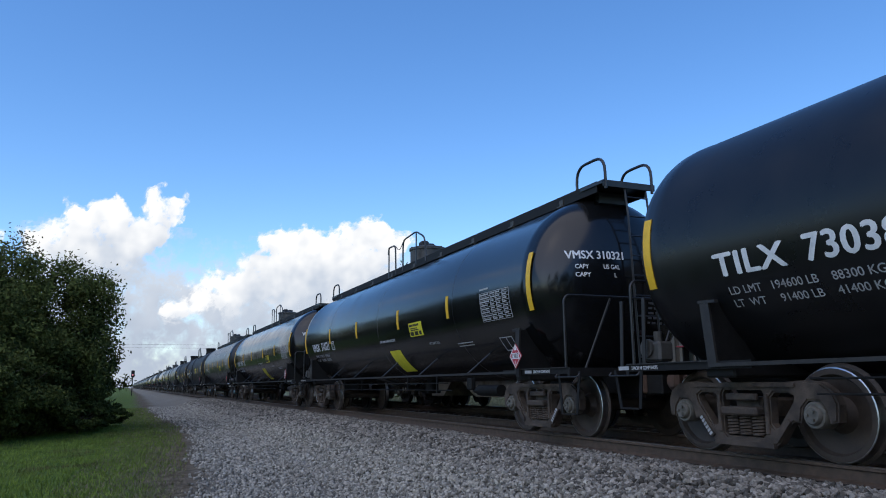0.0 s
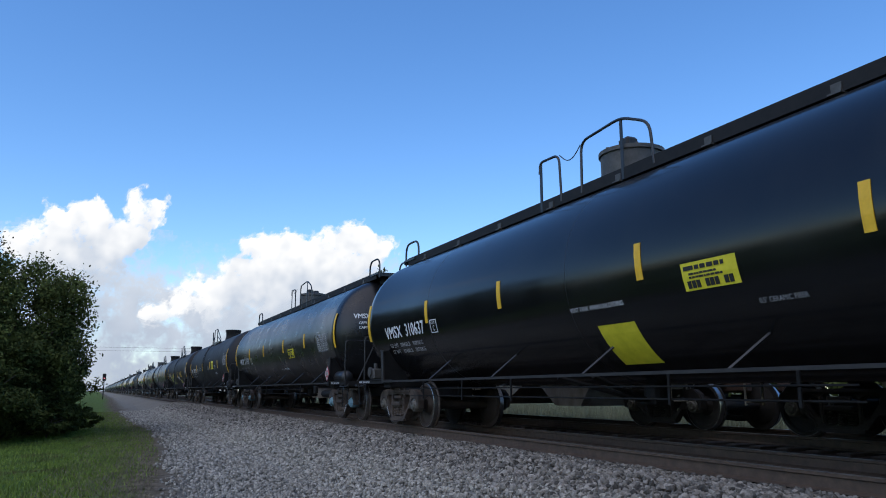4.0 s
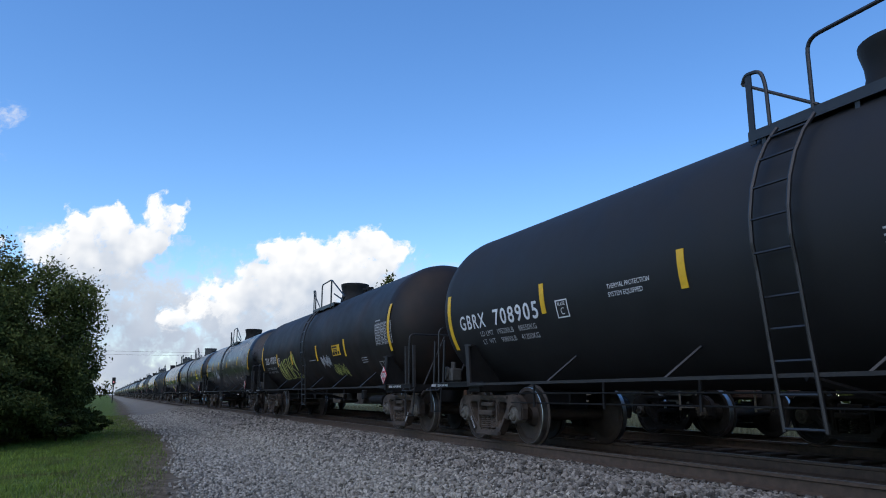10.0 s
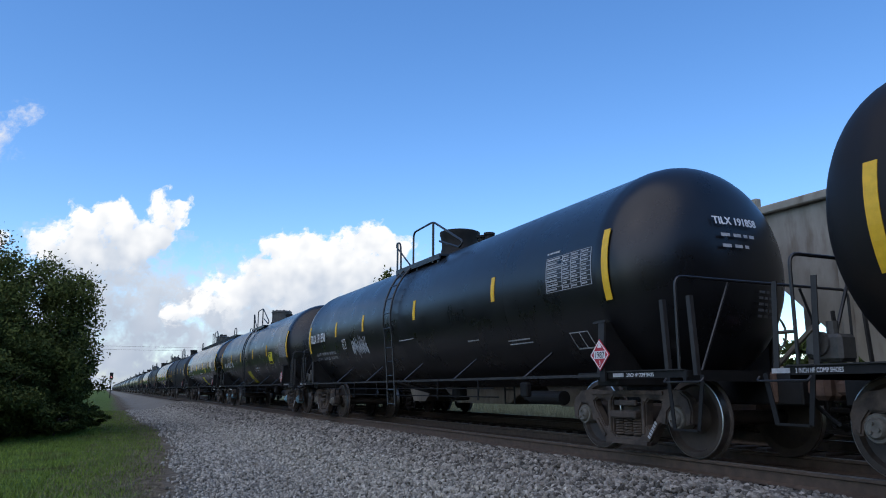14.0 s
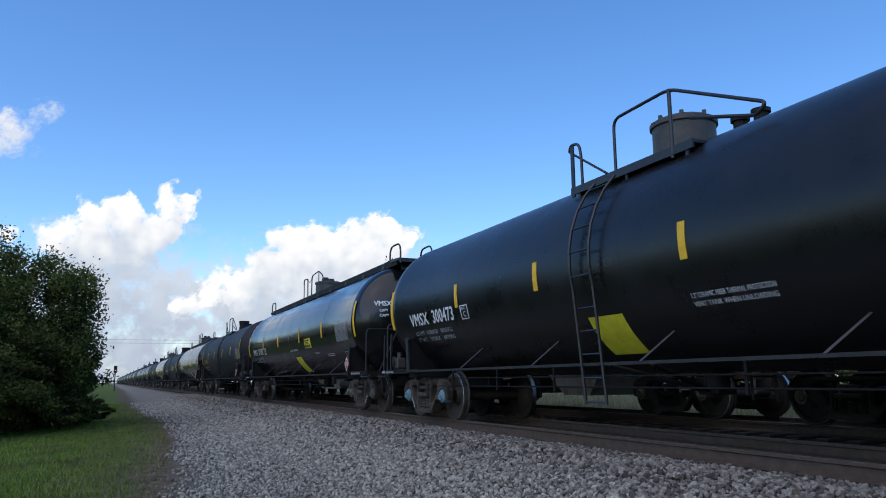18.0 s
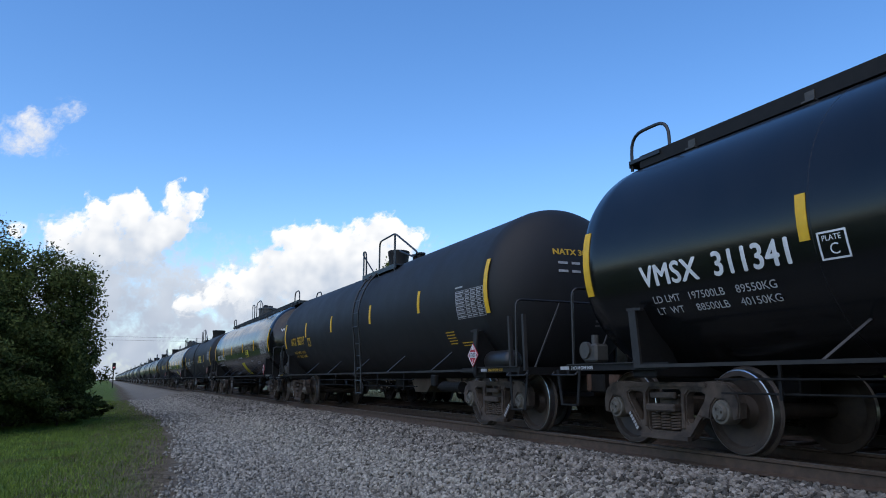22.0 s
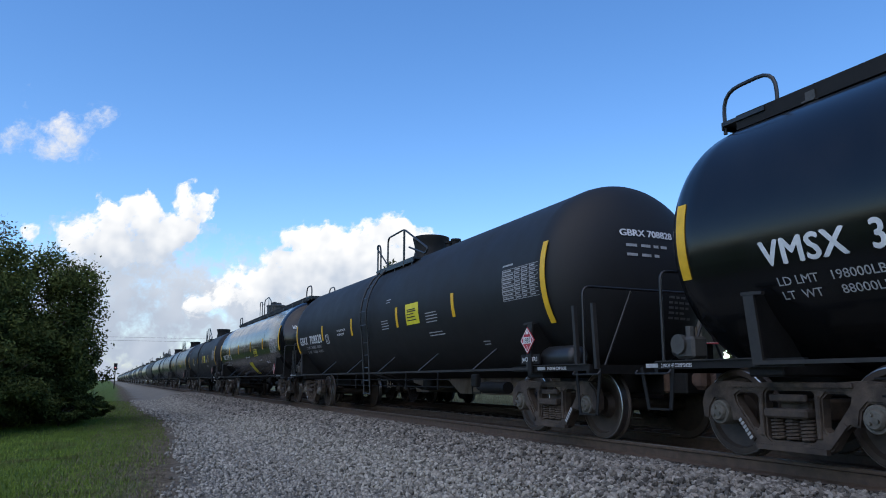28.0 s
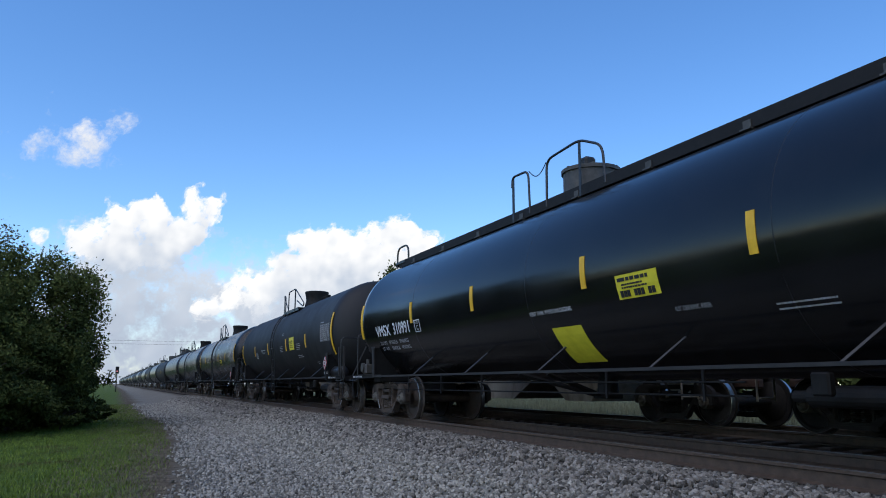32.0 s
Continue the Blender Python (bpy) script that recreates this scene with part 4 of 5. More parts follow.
SPECS = [
    ("short", SATIN, "TILX", "73038", ("LD LMT 194600 LB 88300 KG", "LT WT  91400 LB 41400 KG"), dict(SHORT, panel=YP)),
    ("long", GLOSS, "VMSX", "310321", ("LD LMT 197300LB 89450KG", "LT WT  88700LB 40250KG"), dict(caps=CAPY, panel=YP, sticker=True, words=VENT, blocks=LINES)),
    ("long", GLOSS, "VMSX", "310637", ("LD LMT 198400LB 90000KG", "LT WT  87600LB 39750KG"), dict(caps=("CAPY  31740  US GAL", "CAPY  120149     L"), panel=YP, sticker=True, words=VENT, blocks=LINES)),
    ("long", SATIN, "VMSX", "311581", ("LD LMT 198200LB 89850KG", "LT WT  87800LB 39850KG"), dict(caps=CAPY, panel=YP, end_top=20, teal=True, rear=-0.36, shift=-0.55, words=WORDS)),
    ("short", MATTE, "GBRX", "708905", ("LD LMT 195200LB 88550KG", "LT WT  90800LB 41200KG"), MATT_CAR),
    ("short", RUSTY, "TILX", "192013", ("LD LMT 197900 LB 89750 KG", "LT WT  65100 LB 29550 KG"), dict(ROUND, lower=-6, mids=(WIDE, -21, -3), blocks=((-4.96, -25, 3, 0.5), (0.10, -19.0, 1, 0.85)), panel=(-2.62, -7.0, 0.74, 11.5), lay=(6.90, 0.76, 5.99, 1.07, -15.0), weights=(6.80, 1.7, -24.0), plate=4.61)),
    ("short", SATIN, "TILX", "191858", ("LD LMT 196700 LBS 89250 KGS", "LT WT  66300 LBS 30050 KGS"), dict(ROUND, mids=((4.72, 2.40, -0.90, -4.28), -5, 10.6), lay=(7.41, 0.66, 6.70, 0.90, -7.0), weights=(6.93, 2.0, -22.5), plate=4.2, table=(-5.88, 12.0))),
    ("short", SATIN, "VMSX", "300473", ("LD LMT 195800LB 88850KG", "LT WT  90200LB 40900KG"), dict(SHORT, caps=("CAPY  30270  US GAL", "CAPY  114584     L"), mids=((4.68, 1.95, -1.12, -4.05), -10, 6.5), panel=(-4.41, -5.0, 0.65, 17.4), sticker=True, sheet=0.93, teal=True, words=(("1.2\" CERAMIC FIBER THERMAL PROTECTION", -1.05, -27.2, 0.06, 1.14), ("VENT TANK WHEN UNLOADING", -1.05, -31.2, 0.06, 1.12)))),
    ("long", GLOSS, "VMSX", "311341", ("LD LMT 197500LB 89550KG", "LT WT  88500LB 40150KG"), dict(caps=CAPY, panel=YP, sticker=True, words=VENT, blocks=LINES)),
    ("short", MATTE, "NATX", "303737", ("LD LMT 206600 LB 93 700 KG", "LT WT  79400 LB 36 000 KG"), dict(SHORT, mids=((4.74, 1.83, -1.55, -4.6), -7.5, 10), manway=0.66, stripes=(7.68, -7.52), shift=-1.40, rear=-1.13, ink=OCHRE, blocks=NATX_BLOCKS, lay=(6.80, 0.70, 5.91, 0.95, -15.5), weights=(6.62, 1.42, -27.0), table=(-6.35, 1.6))),
    ("long", GLOSS, "VMSX", "310085", ("LD LMT 198000LB 89800KG", "LT WT  88000LB 39900KG"), dict(caps=("CAPY  31710  US GAL", "CAPY  120035     L"), panel=YP, sticker=True, words=VENT, blocks=LINES)),
    ("short", MATTE, "GBRX", "708828", ("LD LMT 194900LB 88400KG", "LT WT  91100LB 41300KG"), MATT_CAR),
    ("long", GLOSS, "VMSX", "310991", ("LD LMT 197600LB 89600KG", "LT WT  88400LB 40100KG"), dict(caps=("CAPY  31740  US GAL", "CAPY  120149     L"), panel=YP, sticker=True, words=VENT, blocks=LINES)),
    ("short", MATTE, "GBRX", "", (), MATT_CAR),
    ("short", SATIN, "", "", (), dict(SHORT, panel=YP, plate=0)),
]
PAINT_WORDS = {GLOSS.name: "glossy black", SATIN.name: "satin black", MATTE.name: "dusty matt black", RUSTY.name: "rust-streaked black"}
TRAIN_CARS = []
masters = {kind: build_car(kind, SATIN) for kind in ("long", "short")}
for k, (kind, mat, mark, number, lines, options) in enumerate(SPECS):
    car = copy_thing(masters[kind], Matrix())
    for ob in list(car.children):
        if ob.name.startswith("tank"):
            if options.get("shape") == "round":
                ob.data = tank_shell(None, mat, "round_tank", "round").data
                bpy.data.objects.remove(bpy.data.objects["round_tank"])
            else:
                ob.data = ob.data.copy()
            ob.data.materials[0] = mat
        elif ob.name.startswith("weld_seam") and mat in (MATTE, RUSTY):
            bpy.data.objects.remove(ob)
        elif number == "300473" and ob.name.startswith("manway") and "railing" not in ob.name:
            bm = lathe(bmesh.new(), [(0, 0.0), (0, 0.47), (0.05, 0.47), (0.06, 0.425), (0.46, 0.425), (0.47, 0.455), (0.53, 0.455), (0.55, 0.40), (0.58, 0.36), (0.59, 0.0)], 28, "Z")
            for j in range(8):
                a = 0.785 * j
                rod(bm, (0.40 * math.cos(a), 0.40 * math.sin(a), 0.53), (0.40 * math.cos(a), 0.40 * math.sin(a), 0.60), 0.03, 6)
            bm.transform(Matrix.Translation((0, 0.28, AXIS + RADIUS - 0.06)))
            straight = part("straight_manway", bm, VALVE, smooth=True)
            ob.data = straight.data
            bpy.data.objects.remove(straight)
        elif ob.name.startswith("air_reservoir") and mat is not MATTE and number != "311581":
            bpy.data.objects.remove(ob)
    top = "walkway along its top" if kind == "long" else "side ladders and centre platform"
    tagged(car, PAINT_WORDS[mat.name] + " steel tank car with " + top)
    mark_car(car, mark, number, lines, **options)
    TRAIN_CARS.append((k, car))
spray_tag(TRAIN_CARS[5][1], 4.66, -42.5, 2.98, 0.92, SPRAY, TAG_LINES, "large lime green sprayed tag")
scrawl(TRAIN_CARS[5][1], -1.25, -31, 0.95, 0.40, SPRAY_GREY, 8, "grey sprayed tag", 5)
scrawl(TRAIN_CARS[5][1], -2.3, -45, 1.1, 0.46, SPRAY, 9, "lime green sprayed tag", 8)
scrawl(TRAIN_CARS[6][1], 3.4, -30, 1.2, 0.55, SPRAY_GREY, 10, "pale grey sprayed tag", 9)
TRAIN_CARS += [(15, masters["short"]), (16, masters["long"])]
distant = {kind: build_car(kind, mat, True) for kind, mat in (("long", SATIN), ("short", MATTE))}
TRAIN_CARS += [(17, distant["short"]), (18, distant["long"])]
for k in range(19, 46):
    kind = "long" if k % 5 in (0, 2) else "short"
    TRAIN_CARS.append((k, copy_thing(distant[kind], Matrix())))
for k, car in TRAIN_CARS:
    car.location = (TRACK, FIRST + (k - 0.5) * LENGTH, 0)


# ---- ground ----
def ground_z(x, y):
    """Cross-section: grass verge, gravel road, ballast shoulder, both tracks, far verge."""
    pts = ((-400, -0.9), (-12, -0.9), (-2, -0.80), (0.6, -0.77), (3.3, -0.74), (4.6, -0.36), (5.35, -0.17), (5.9, -0.20), (8.8, -0.20), (9.6, -0.22), (13.2, -0.20), (14.6, -0.7), (20, -0.8), (400, -0.9))
    return float(np.interp(x, [p[0] for p in pts], [p[1] for p in pts]))


def ground_material():
    m = bpy.data.materials.new("ground")
    m.use_nodes = True
    n, l = m.node_tree.nodes, m.node_tree.links
    b = n["Principled BSDF"]
    geo = n.new("ShaderNodeNewGeometry")
    sep = n.new("ShaderNodeSeparateXYZ")
    l.new(geo.outputs["Position"], sep.inputs[0])

    def noise_tex(scale, detail=5):
        t = n.new("ShaderNodeTexNoise")
        t.inputs["Scale"].default_value, t.inputs["Detail"].default_value = scale, detail
        l.new(geo.outputs["Position"], t.inputs["Vector"])
        return t.outputs["Fac"]

    def remap(v, a, c, d=0.0, e=1.0):
        r = n.new("ShaderNodeMapRange")
        for key, val in (("From Min", a), ("From Max", c), ("To Min", d), ("To Max", e)):
            r.inputs[key].default_value = val
        l.new(v, r.inputs["Value"])
        return r.outputs[0]

    def mix(f, p, q):
        x = n.new("ShaderNodeMix")
        x.data_type = "RGBA"
        l.new(f, x.inputs["Factor"])
        for key, c in (("A", p), ("B", q)):
            if isinstance(c, tuple):
                x.inputs[key].default_value = (*c, 1)
            else:
                l.new(c, x.inputs[key])
        return x.outputs["Result"]

    def add(p, q, op="ADD"):
        x = n.new("ShaderNodeMath")
        x.operation = op
        for i, c in enumerate((p, q)):
            if isinstance(c, float):
                x.inputs[i].default_value = c
            else:
                l.new(c, x.inputs[i])
        return x.outputs[0]
    cell = n.new("ShaderNodeTexVoronoi")
    cell.inputs["Scale"].default_value = 17
    l.new(geo.outputs["Position"], cell.inputs["Vector"])
    shade = n.new("ShaderNodeSeparateColor")
    l.new(cell.outputs["Color"], shade.inputs[0])
    gravel = mix(remap(shade.outputs[0], 0, 1), (0.07, 0.067, 0.058), (0.22, 0.21, 0.187))
    # Gravel with pale dust in blotches.
    road_col = mix(remap(noise_tex(0.35), 0.4, 0.65, 0, 0.7), gravel, (0.22, 0.205, 0.175))
    grass = mix(remap(noise_tex(2.2), 0.35, 0.65), (0.055, 0.092, 0.017), (0.115, 0.165, 0.032))
    grass = mix(remap(noise_tex(0.5), 0.5, 0.7, 0, 0.6), grass, (0.10, 0.10, 0.036))
    soil = mix(remap(noise_tex(6), 0.35, 0.65), (0.075, 0.058, 0.036), (0.16, 0.125, 0.085))
    wob = add(remap(noise_tex(0.45), 0.2, 0.8, -1.0, 1.0), remap(noise_tex(3), 0.2, 0.8, -0.35, 0.35))
    # Road blends to one grey-brown between y = 18 and 48.
    road_col = mix(remap(sep.outputs[1], 18.0, 48.0, 0, 0.6), road_col, (0.215, 0.192, 0.155))
    lean = add(remap(sep.outputs[1], 8.0, 19.0, -0.45, -1.45), remap(sep.outputs[1], 19.0, 31.0, 0.0, -0.50))
    lean = add(add(lean, remap(sep.outputs[1], 31.0, 42.0, 0.0, 0.45)), remap(sep.outputs[1], 58.0, 155.0, 0.0, -0.80))
    x = add(add(sep.outputs[0], add(wob, 0.45, "MULTIPLY")), lean)
    stony = remap(x, 0.05, 0.85)
    bare = remap(x, -1.25, -0.30)
    low = mix(bare, grass, soil)
    low = mix(stony, low, road_col)
    # Ground blends to the dark brown track bed between x = 5.0 and 6.1.
    bed_mask = remap(sep.outputs[0], 5.0, 6.1)
    far = remap(sep.outputs[0], 14.0, 15.0)
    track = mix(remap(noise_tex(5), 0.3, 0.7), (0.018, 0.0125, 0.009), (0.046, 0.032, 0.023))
    col = mix(bed_mask, low, track)
    col = mix(far, col, mix(remap(noise_tex(1.2), 0.3, 0.7), (0.10, 0.115, 0.055), (0.17, 0.175, 0.095)))
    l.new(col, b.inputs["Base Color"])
    b.inputs["Roughness"].default_value, b.inputs["Specular IOR Level"].default_value = 0.95, 0.12
    k = n.new("ShaderNodeBump")
    k.inputs["Strength"].default_value, k.inputs["Distance"].default_value = 0.8, 0.04
    l.new(add(cell.outputs["Distance"], noise_tex(30), "ADD"), k.inputs["Height"]), l.new(k.outputs[0], b.inputs["Normal"])
    return m


def build_ground():
    xs = [-1500, -300, -60, -25, -12] + [-8 + 0.5 * k for k in range(60)] + [24, 30, 60, 300, 1500]
    ys = [-300, -60, -30] + [-20 + 1.0 * k for k in range(100)] + [80 + 8 * k for k in range(26)] + [320, 450, 700, 1200, 2500]
    bm = bmesh.new()
    grid = [[bm.verts.new((x, y, ground_z(x, y) + (0.03 * noise.noise((x * 0.5, y * 0.35, 0)) if x < 4.5 and abs(x) < 60 else 0.0))) for x in xs] for y in ys]
    for p, q in zip(grid, grid[1:]):
        for k in range(len(xs) - 1):
            bm.faces.new((p[k], p[k + 1], q[k + 1], q[k]))
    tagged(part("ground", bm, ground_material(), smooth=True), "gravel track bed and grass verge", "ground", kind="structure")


build_ground()


def build_track(x0, name):
    track = thing(name, "rusty steel rails on ballasted wooden ties", "railway track", loc=(x0, 0, 0))
    tagged(track, kind="structure")
    for s in (-1, 1):
        bm = bmesh.new()
        prof = [(-0.075, -0.175), (0.075, -0.175), (0.075, -0.160), (0.012, -0.140), (0.012, -0.045), (0.036, -0.035), (0.036, -0.006), (0.026, 0.0), (-0.026, 0.0), (-0.036, -0.006), (-0.036, -0.035), (-0.012, -0.045), (-0.012, -0.140), (-0.075, -0.160)]
        a = [bm.verts.new((s * 0.753 + px, -60, pz)) for px, pz in prof]
        b = [bm.verts.new((s * 0.753 + px, 900, pz)) for px, pz in prof]
        for k in range(len(prof)):
            f = bm.faces.new((a[k], a[(k + 1) % len(prof)], b[(k + 1) % len(prof)], b[k]))
            f.material_index = 1 if k in (6, 7, 8) else 0
        bm.faces.new(a[::-1]), bm.faces.new(b)
        bmesh.ops.recalc_face_normals(bm, faces=bm.faces)
        part("rail", bm, (RAIL, RAIL_TOP), track)
    tie = box(bmesh.new(), (0, 0, -0.255), (2.6, 0.23, 0.18), bevel=0.012)
    first = part("tie", tie, TIE, track, loc=(0, -8, 0))
    for k in range(1, 130):
        t = first.copy()
        scene.collection.objects.link(t)
        t.location = (random.uniform(-0.03, 0.03), -8 + 0.54 * k, random.uniform(-0.01, 0.0))
    return track


build_track(TRACK, "track_1")
build_track(SIDING, "track_2")


def road_edge(y):
    """Where the gravel begins, narrowing with the distance."""
    return float(np.interp(y, (8, 19, 31, 42, 58, 155), (0.50, 1.45, 1.95, 1.5, 1.5, 2.3)))


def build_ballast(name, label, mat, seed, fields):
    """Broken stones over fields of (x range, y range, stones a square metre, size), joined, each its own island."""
    rnd = np.random.RandomState(seed)
    bm = bmesh.new()
    bmesh.ops.create_icosphere(bm, subdivisions=1, radius=1)
    base = np.array([v.co[:] for v in bm.verts])
    tris = np.array([[v.index for v in f.verts] for f in bm.faces])
    bm.free()
    pts = []
    for x0, x1, y0, y1, dense, size in fields:
        n = int((x1 - x0) * (y1 - y0) * dense)
        side = rnd.uniform(0, 1, n)
        jag = 0.5 * np.array([noise.noise((0.8 * q, seed, 0)) for q in rnd.uniform(y0, y1, n)])
        pts.append(np.column_stack([x0 + (x1 - x0) * side + jag * (side < 0.4 if seed == 4 else side > 0.6), rnd.uniform(y0, y1, n), np.full(n, size)]))
    pts = np.concatenate(pts)
    if name == "gravel":
        edge = np.array([road_edge(q) - 0.15 + 0.45 * noise.noise((0.5 * q, 2.2, 0)) + 0.2 * noise.noise((2.1 * q, 5.2, 0)) for q in pts[:, 1]])
        pts = pts[pts[:, 0] > edge + 0.15 + np.abs(rnd.normal(0, 0.75, len(pts)))]
    n = len(pts)
    z = np.array([ground_z(x, y) for x, y in pts[:, :2]])
    size = pts[:, 2] * rnd.uniform(0.55, 1.35, n)
    shape = base[None] * rnd.uniform(0.62, 1.25, (n, len(base), 1)) * rnd.uniform(0.7, 1.3, (n, 1, 3))
    a = rnd.uniform(0, 2 * math.pi, (n, 2))
    c, s = np.cos(a), np.sin(a)
    x, y, w = shape[..., 0].copy(), shape[..., 1].copy(), shape[..., 2].copy()
    x, y = x * c[:, :1] - y * s[:, :1], x * s[:, :1] + y * c[:, :1]
    y, w = y * c[:, 1:] - w * s[:, 1:], y * s[:, 1:] + w * c[:, 1:]
    v = np.stack([x, y, w], -1) * size[:, None, None]
    v[..., 0] += pts[:, :1]
    v[..., 1] += pts[:, 1:2]
    v[..., 2] += (z + size * 0.35 + rnd.uniform(0, 0.02, n))[:, None]
    f = (tris[None] + (np.arange(n) * len(base))[:, None, None]).reshape(-1, 3)
    me = bpy.data.meshes.new(name)
    me.from_pydata(v.reshape(-1, 3), [], f.tolist())
    me.materials.append(mat)
    tagged(new(name, me), label, name, kind="stuff")


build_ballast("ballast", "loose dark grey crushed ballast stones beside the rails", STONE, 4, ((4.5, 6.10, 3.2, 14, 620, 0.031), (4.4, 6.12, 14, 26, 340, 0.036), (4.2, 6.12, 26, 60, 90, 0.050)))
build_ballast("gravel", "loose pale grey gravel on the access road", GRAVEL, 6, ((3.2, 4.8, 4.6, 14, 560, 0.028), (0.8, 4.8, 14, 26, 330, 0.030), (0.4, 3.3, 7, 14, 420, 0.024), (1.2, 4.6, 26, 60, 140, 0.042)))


# ---- trees ----
def leaf_cloud(n, centre, radii, size, seed, low=0.0, hollow=0.55):
    """Leaf quads in clumps through an uneven crown."""
    rnd = np.random.RandomState(seed)
    clumps = []
    m = max(30, n // 190)
    while len(clumps) < m:
        d = rnd.normal(size=3)
        d /= np.linalg.norm(d)
        r = rnd.uniform(hollow, 1.0) * (1 + 0.34 * noise.noise(Vector(d) * 2.3 + Vector((seed, 0, 0))))
        p = np.array(centre) + d * r * np.array(radii)
        if p[2] > low:
            clumps.append(p)
    clumps = np.array(clumps)
    pick = rnd.randint(0, m, n)
    p = clumps[pick] + rnd.normal(size=(n, 3)) * np.array(radii) * 0.07
    p[:, 2] = np.maximum(p[:, 2], low + rnd.uniform(0, 0.3, n))
    u = rnd.normal(size=(n, 3))
    u /= np.linalg.norm(u, axis=1)[:, None]
    w = np.cross(u, rnd.normal(size=(n, 3)))
    w /= np.linalg.norm(w, axis=1)[:, None]
    s = size * rnd.uniform(0.6, 1.4, (n, 1))
    q = np.stack([p - u * s, p + w * s * 0.45, p + u * s, p - w * s * 0.45], 1).reshape(-1, 3)
    f = np.arange(4 * n).reshape(n, 4)
    return q, f.tolist()


def build_tree(x, y, high, wide, n, seed, leaf=LEAF, size=0.10, label="dense dark green broadleaf tree at the grass edge", low=0.15, depth=None):
    z = ground_z(x, y)
    tree = thing("tree", label, "tree", "trees beside the track", (x, y, z))
    rnd = random.Random(seed)
    bm = bmesh.new()
    trunk_top = high * 0.55
    rod(bm, (0, 0, -0.1), (rnd.uniform(-0.2, 0.2), rnd.uniform(-0.2, 0.2), trunk_top), 0.035 * high, 10, 0.014 * high)
    for k in range(9):
        a = rnd.uniform(0, 6.28)
        z0 = rnd.uniform(0.15, 0.5) * high
        r = wide * rnd.uniform(0.4, 0.85)
        rod(bm, (0, 0, z0), (math.cos(a) * r, math.sin(a) * r, z0 + rnd.uniform(0.15, 0.4) * high), 0.012 * high, 7, 0.004 * high)
    part("trunk", bm, BARK, tree)
    q, f = leaf_cloud(n, (0, 0, high * 0.52), (wide, depth or wide, high * 0.50), size, seed, low)
    me = bpy.data.meshes.new("crown")
    me.from_pydata(q, [], f)
    me.materials.append(leaf)
    crown = new("crown", me)
    crown.parent = tree
    return tree


build_tree(-3.0, 29.5, 6.2, 2.9, 58000, 11, size=0.066, low=0.05)
build_tree(-6.4, 31.0, 8.4, 3.4, 24000, 12, LEAF_DRY, size=0.065, label="tall olive tree with thinning brown-green leaves", low=1.5)
build_tree(-5.4, 27.8, 5.4, 3.2, 40000, 13, size=0.066, label="dark green bushy tree over shaded grass", low=0.05)
build_tree(-1.6, 33.0, 2.9, 1.25, 20000, 17, size=0.06, label="low dark green bush at the road's edge", low=0.02)
build_tree(-2.2, 31.0, 4.0, 1.9, 32000, 14, size=0.06, label="low dark green bush at the road's edge", low=0.02)
build_tree(-4.5, 24.9, 3.0, 2.3, 34000, 16, size=0.06, label="dark green bush over the grass slope", low=0.02)
build_tree(-3.6, 27.0, 2.6, 2.3, 30000, 15, size=0.06, label="low dark green bush under the trees", low=0.02)
build_tree(-0.55, 33.6, 0.75, 0.8, 5000, 18, size=0.06, label="low dark green bush at the road's edge", low=0.02)
build_tree(-1.1, 31.3, 1.0, 1.0, 7000, 19, size=0.06, label="low dark green bush at the road's edge", low=0.02)
build_tree(-1.5, 28.6, 1.1, 1.0, 7000, 20, size=0.06, label="low dark green bush at the road's edge", low=0.02)
# Row hidden behind the near trees, added to darken the far tanks' reflections.
for k, (y, high) in enumerate(((40, 9), (48, 9.5), (57, 9), (66, 10), (76, 9), (88, 9), (100, 10), (114, 9), (130, 9.5), (148, 9))):
    build_tree(-10.5, y, high, 4.6, 5500, 30 + k, size=0.30, label="tall dark green tree added out of sight to darken reflections")
# Unseen trees added behind the camera, to keep sky light off the tank heads.
for k, (x, y, high) in enumerate(((-17, -10, 10), (-10.5, -14, 11), (-4.0, -16.5, 10.5), (2.5, -19, 10))):
    build_tree(x, y, high, 4.6, 5500, 45 + k, size=0.30, label="tall dark green tree added out of sight to darken reflections")


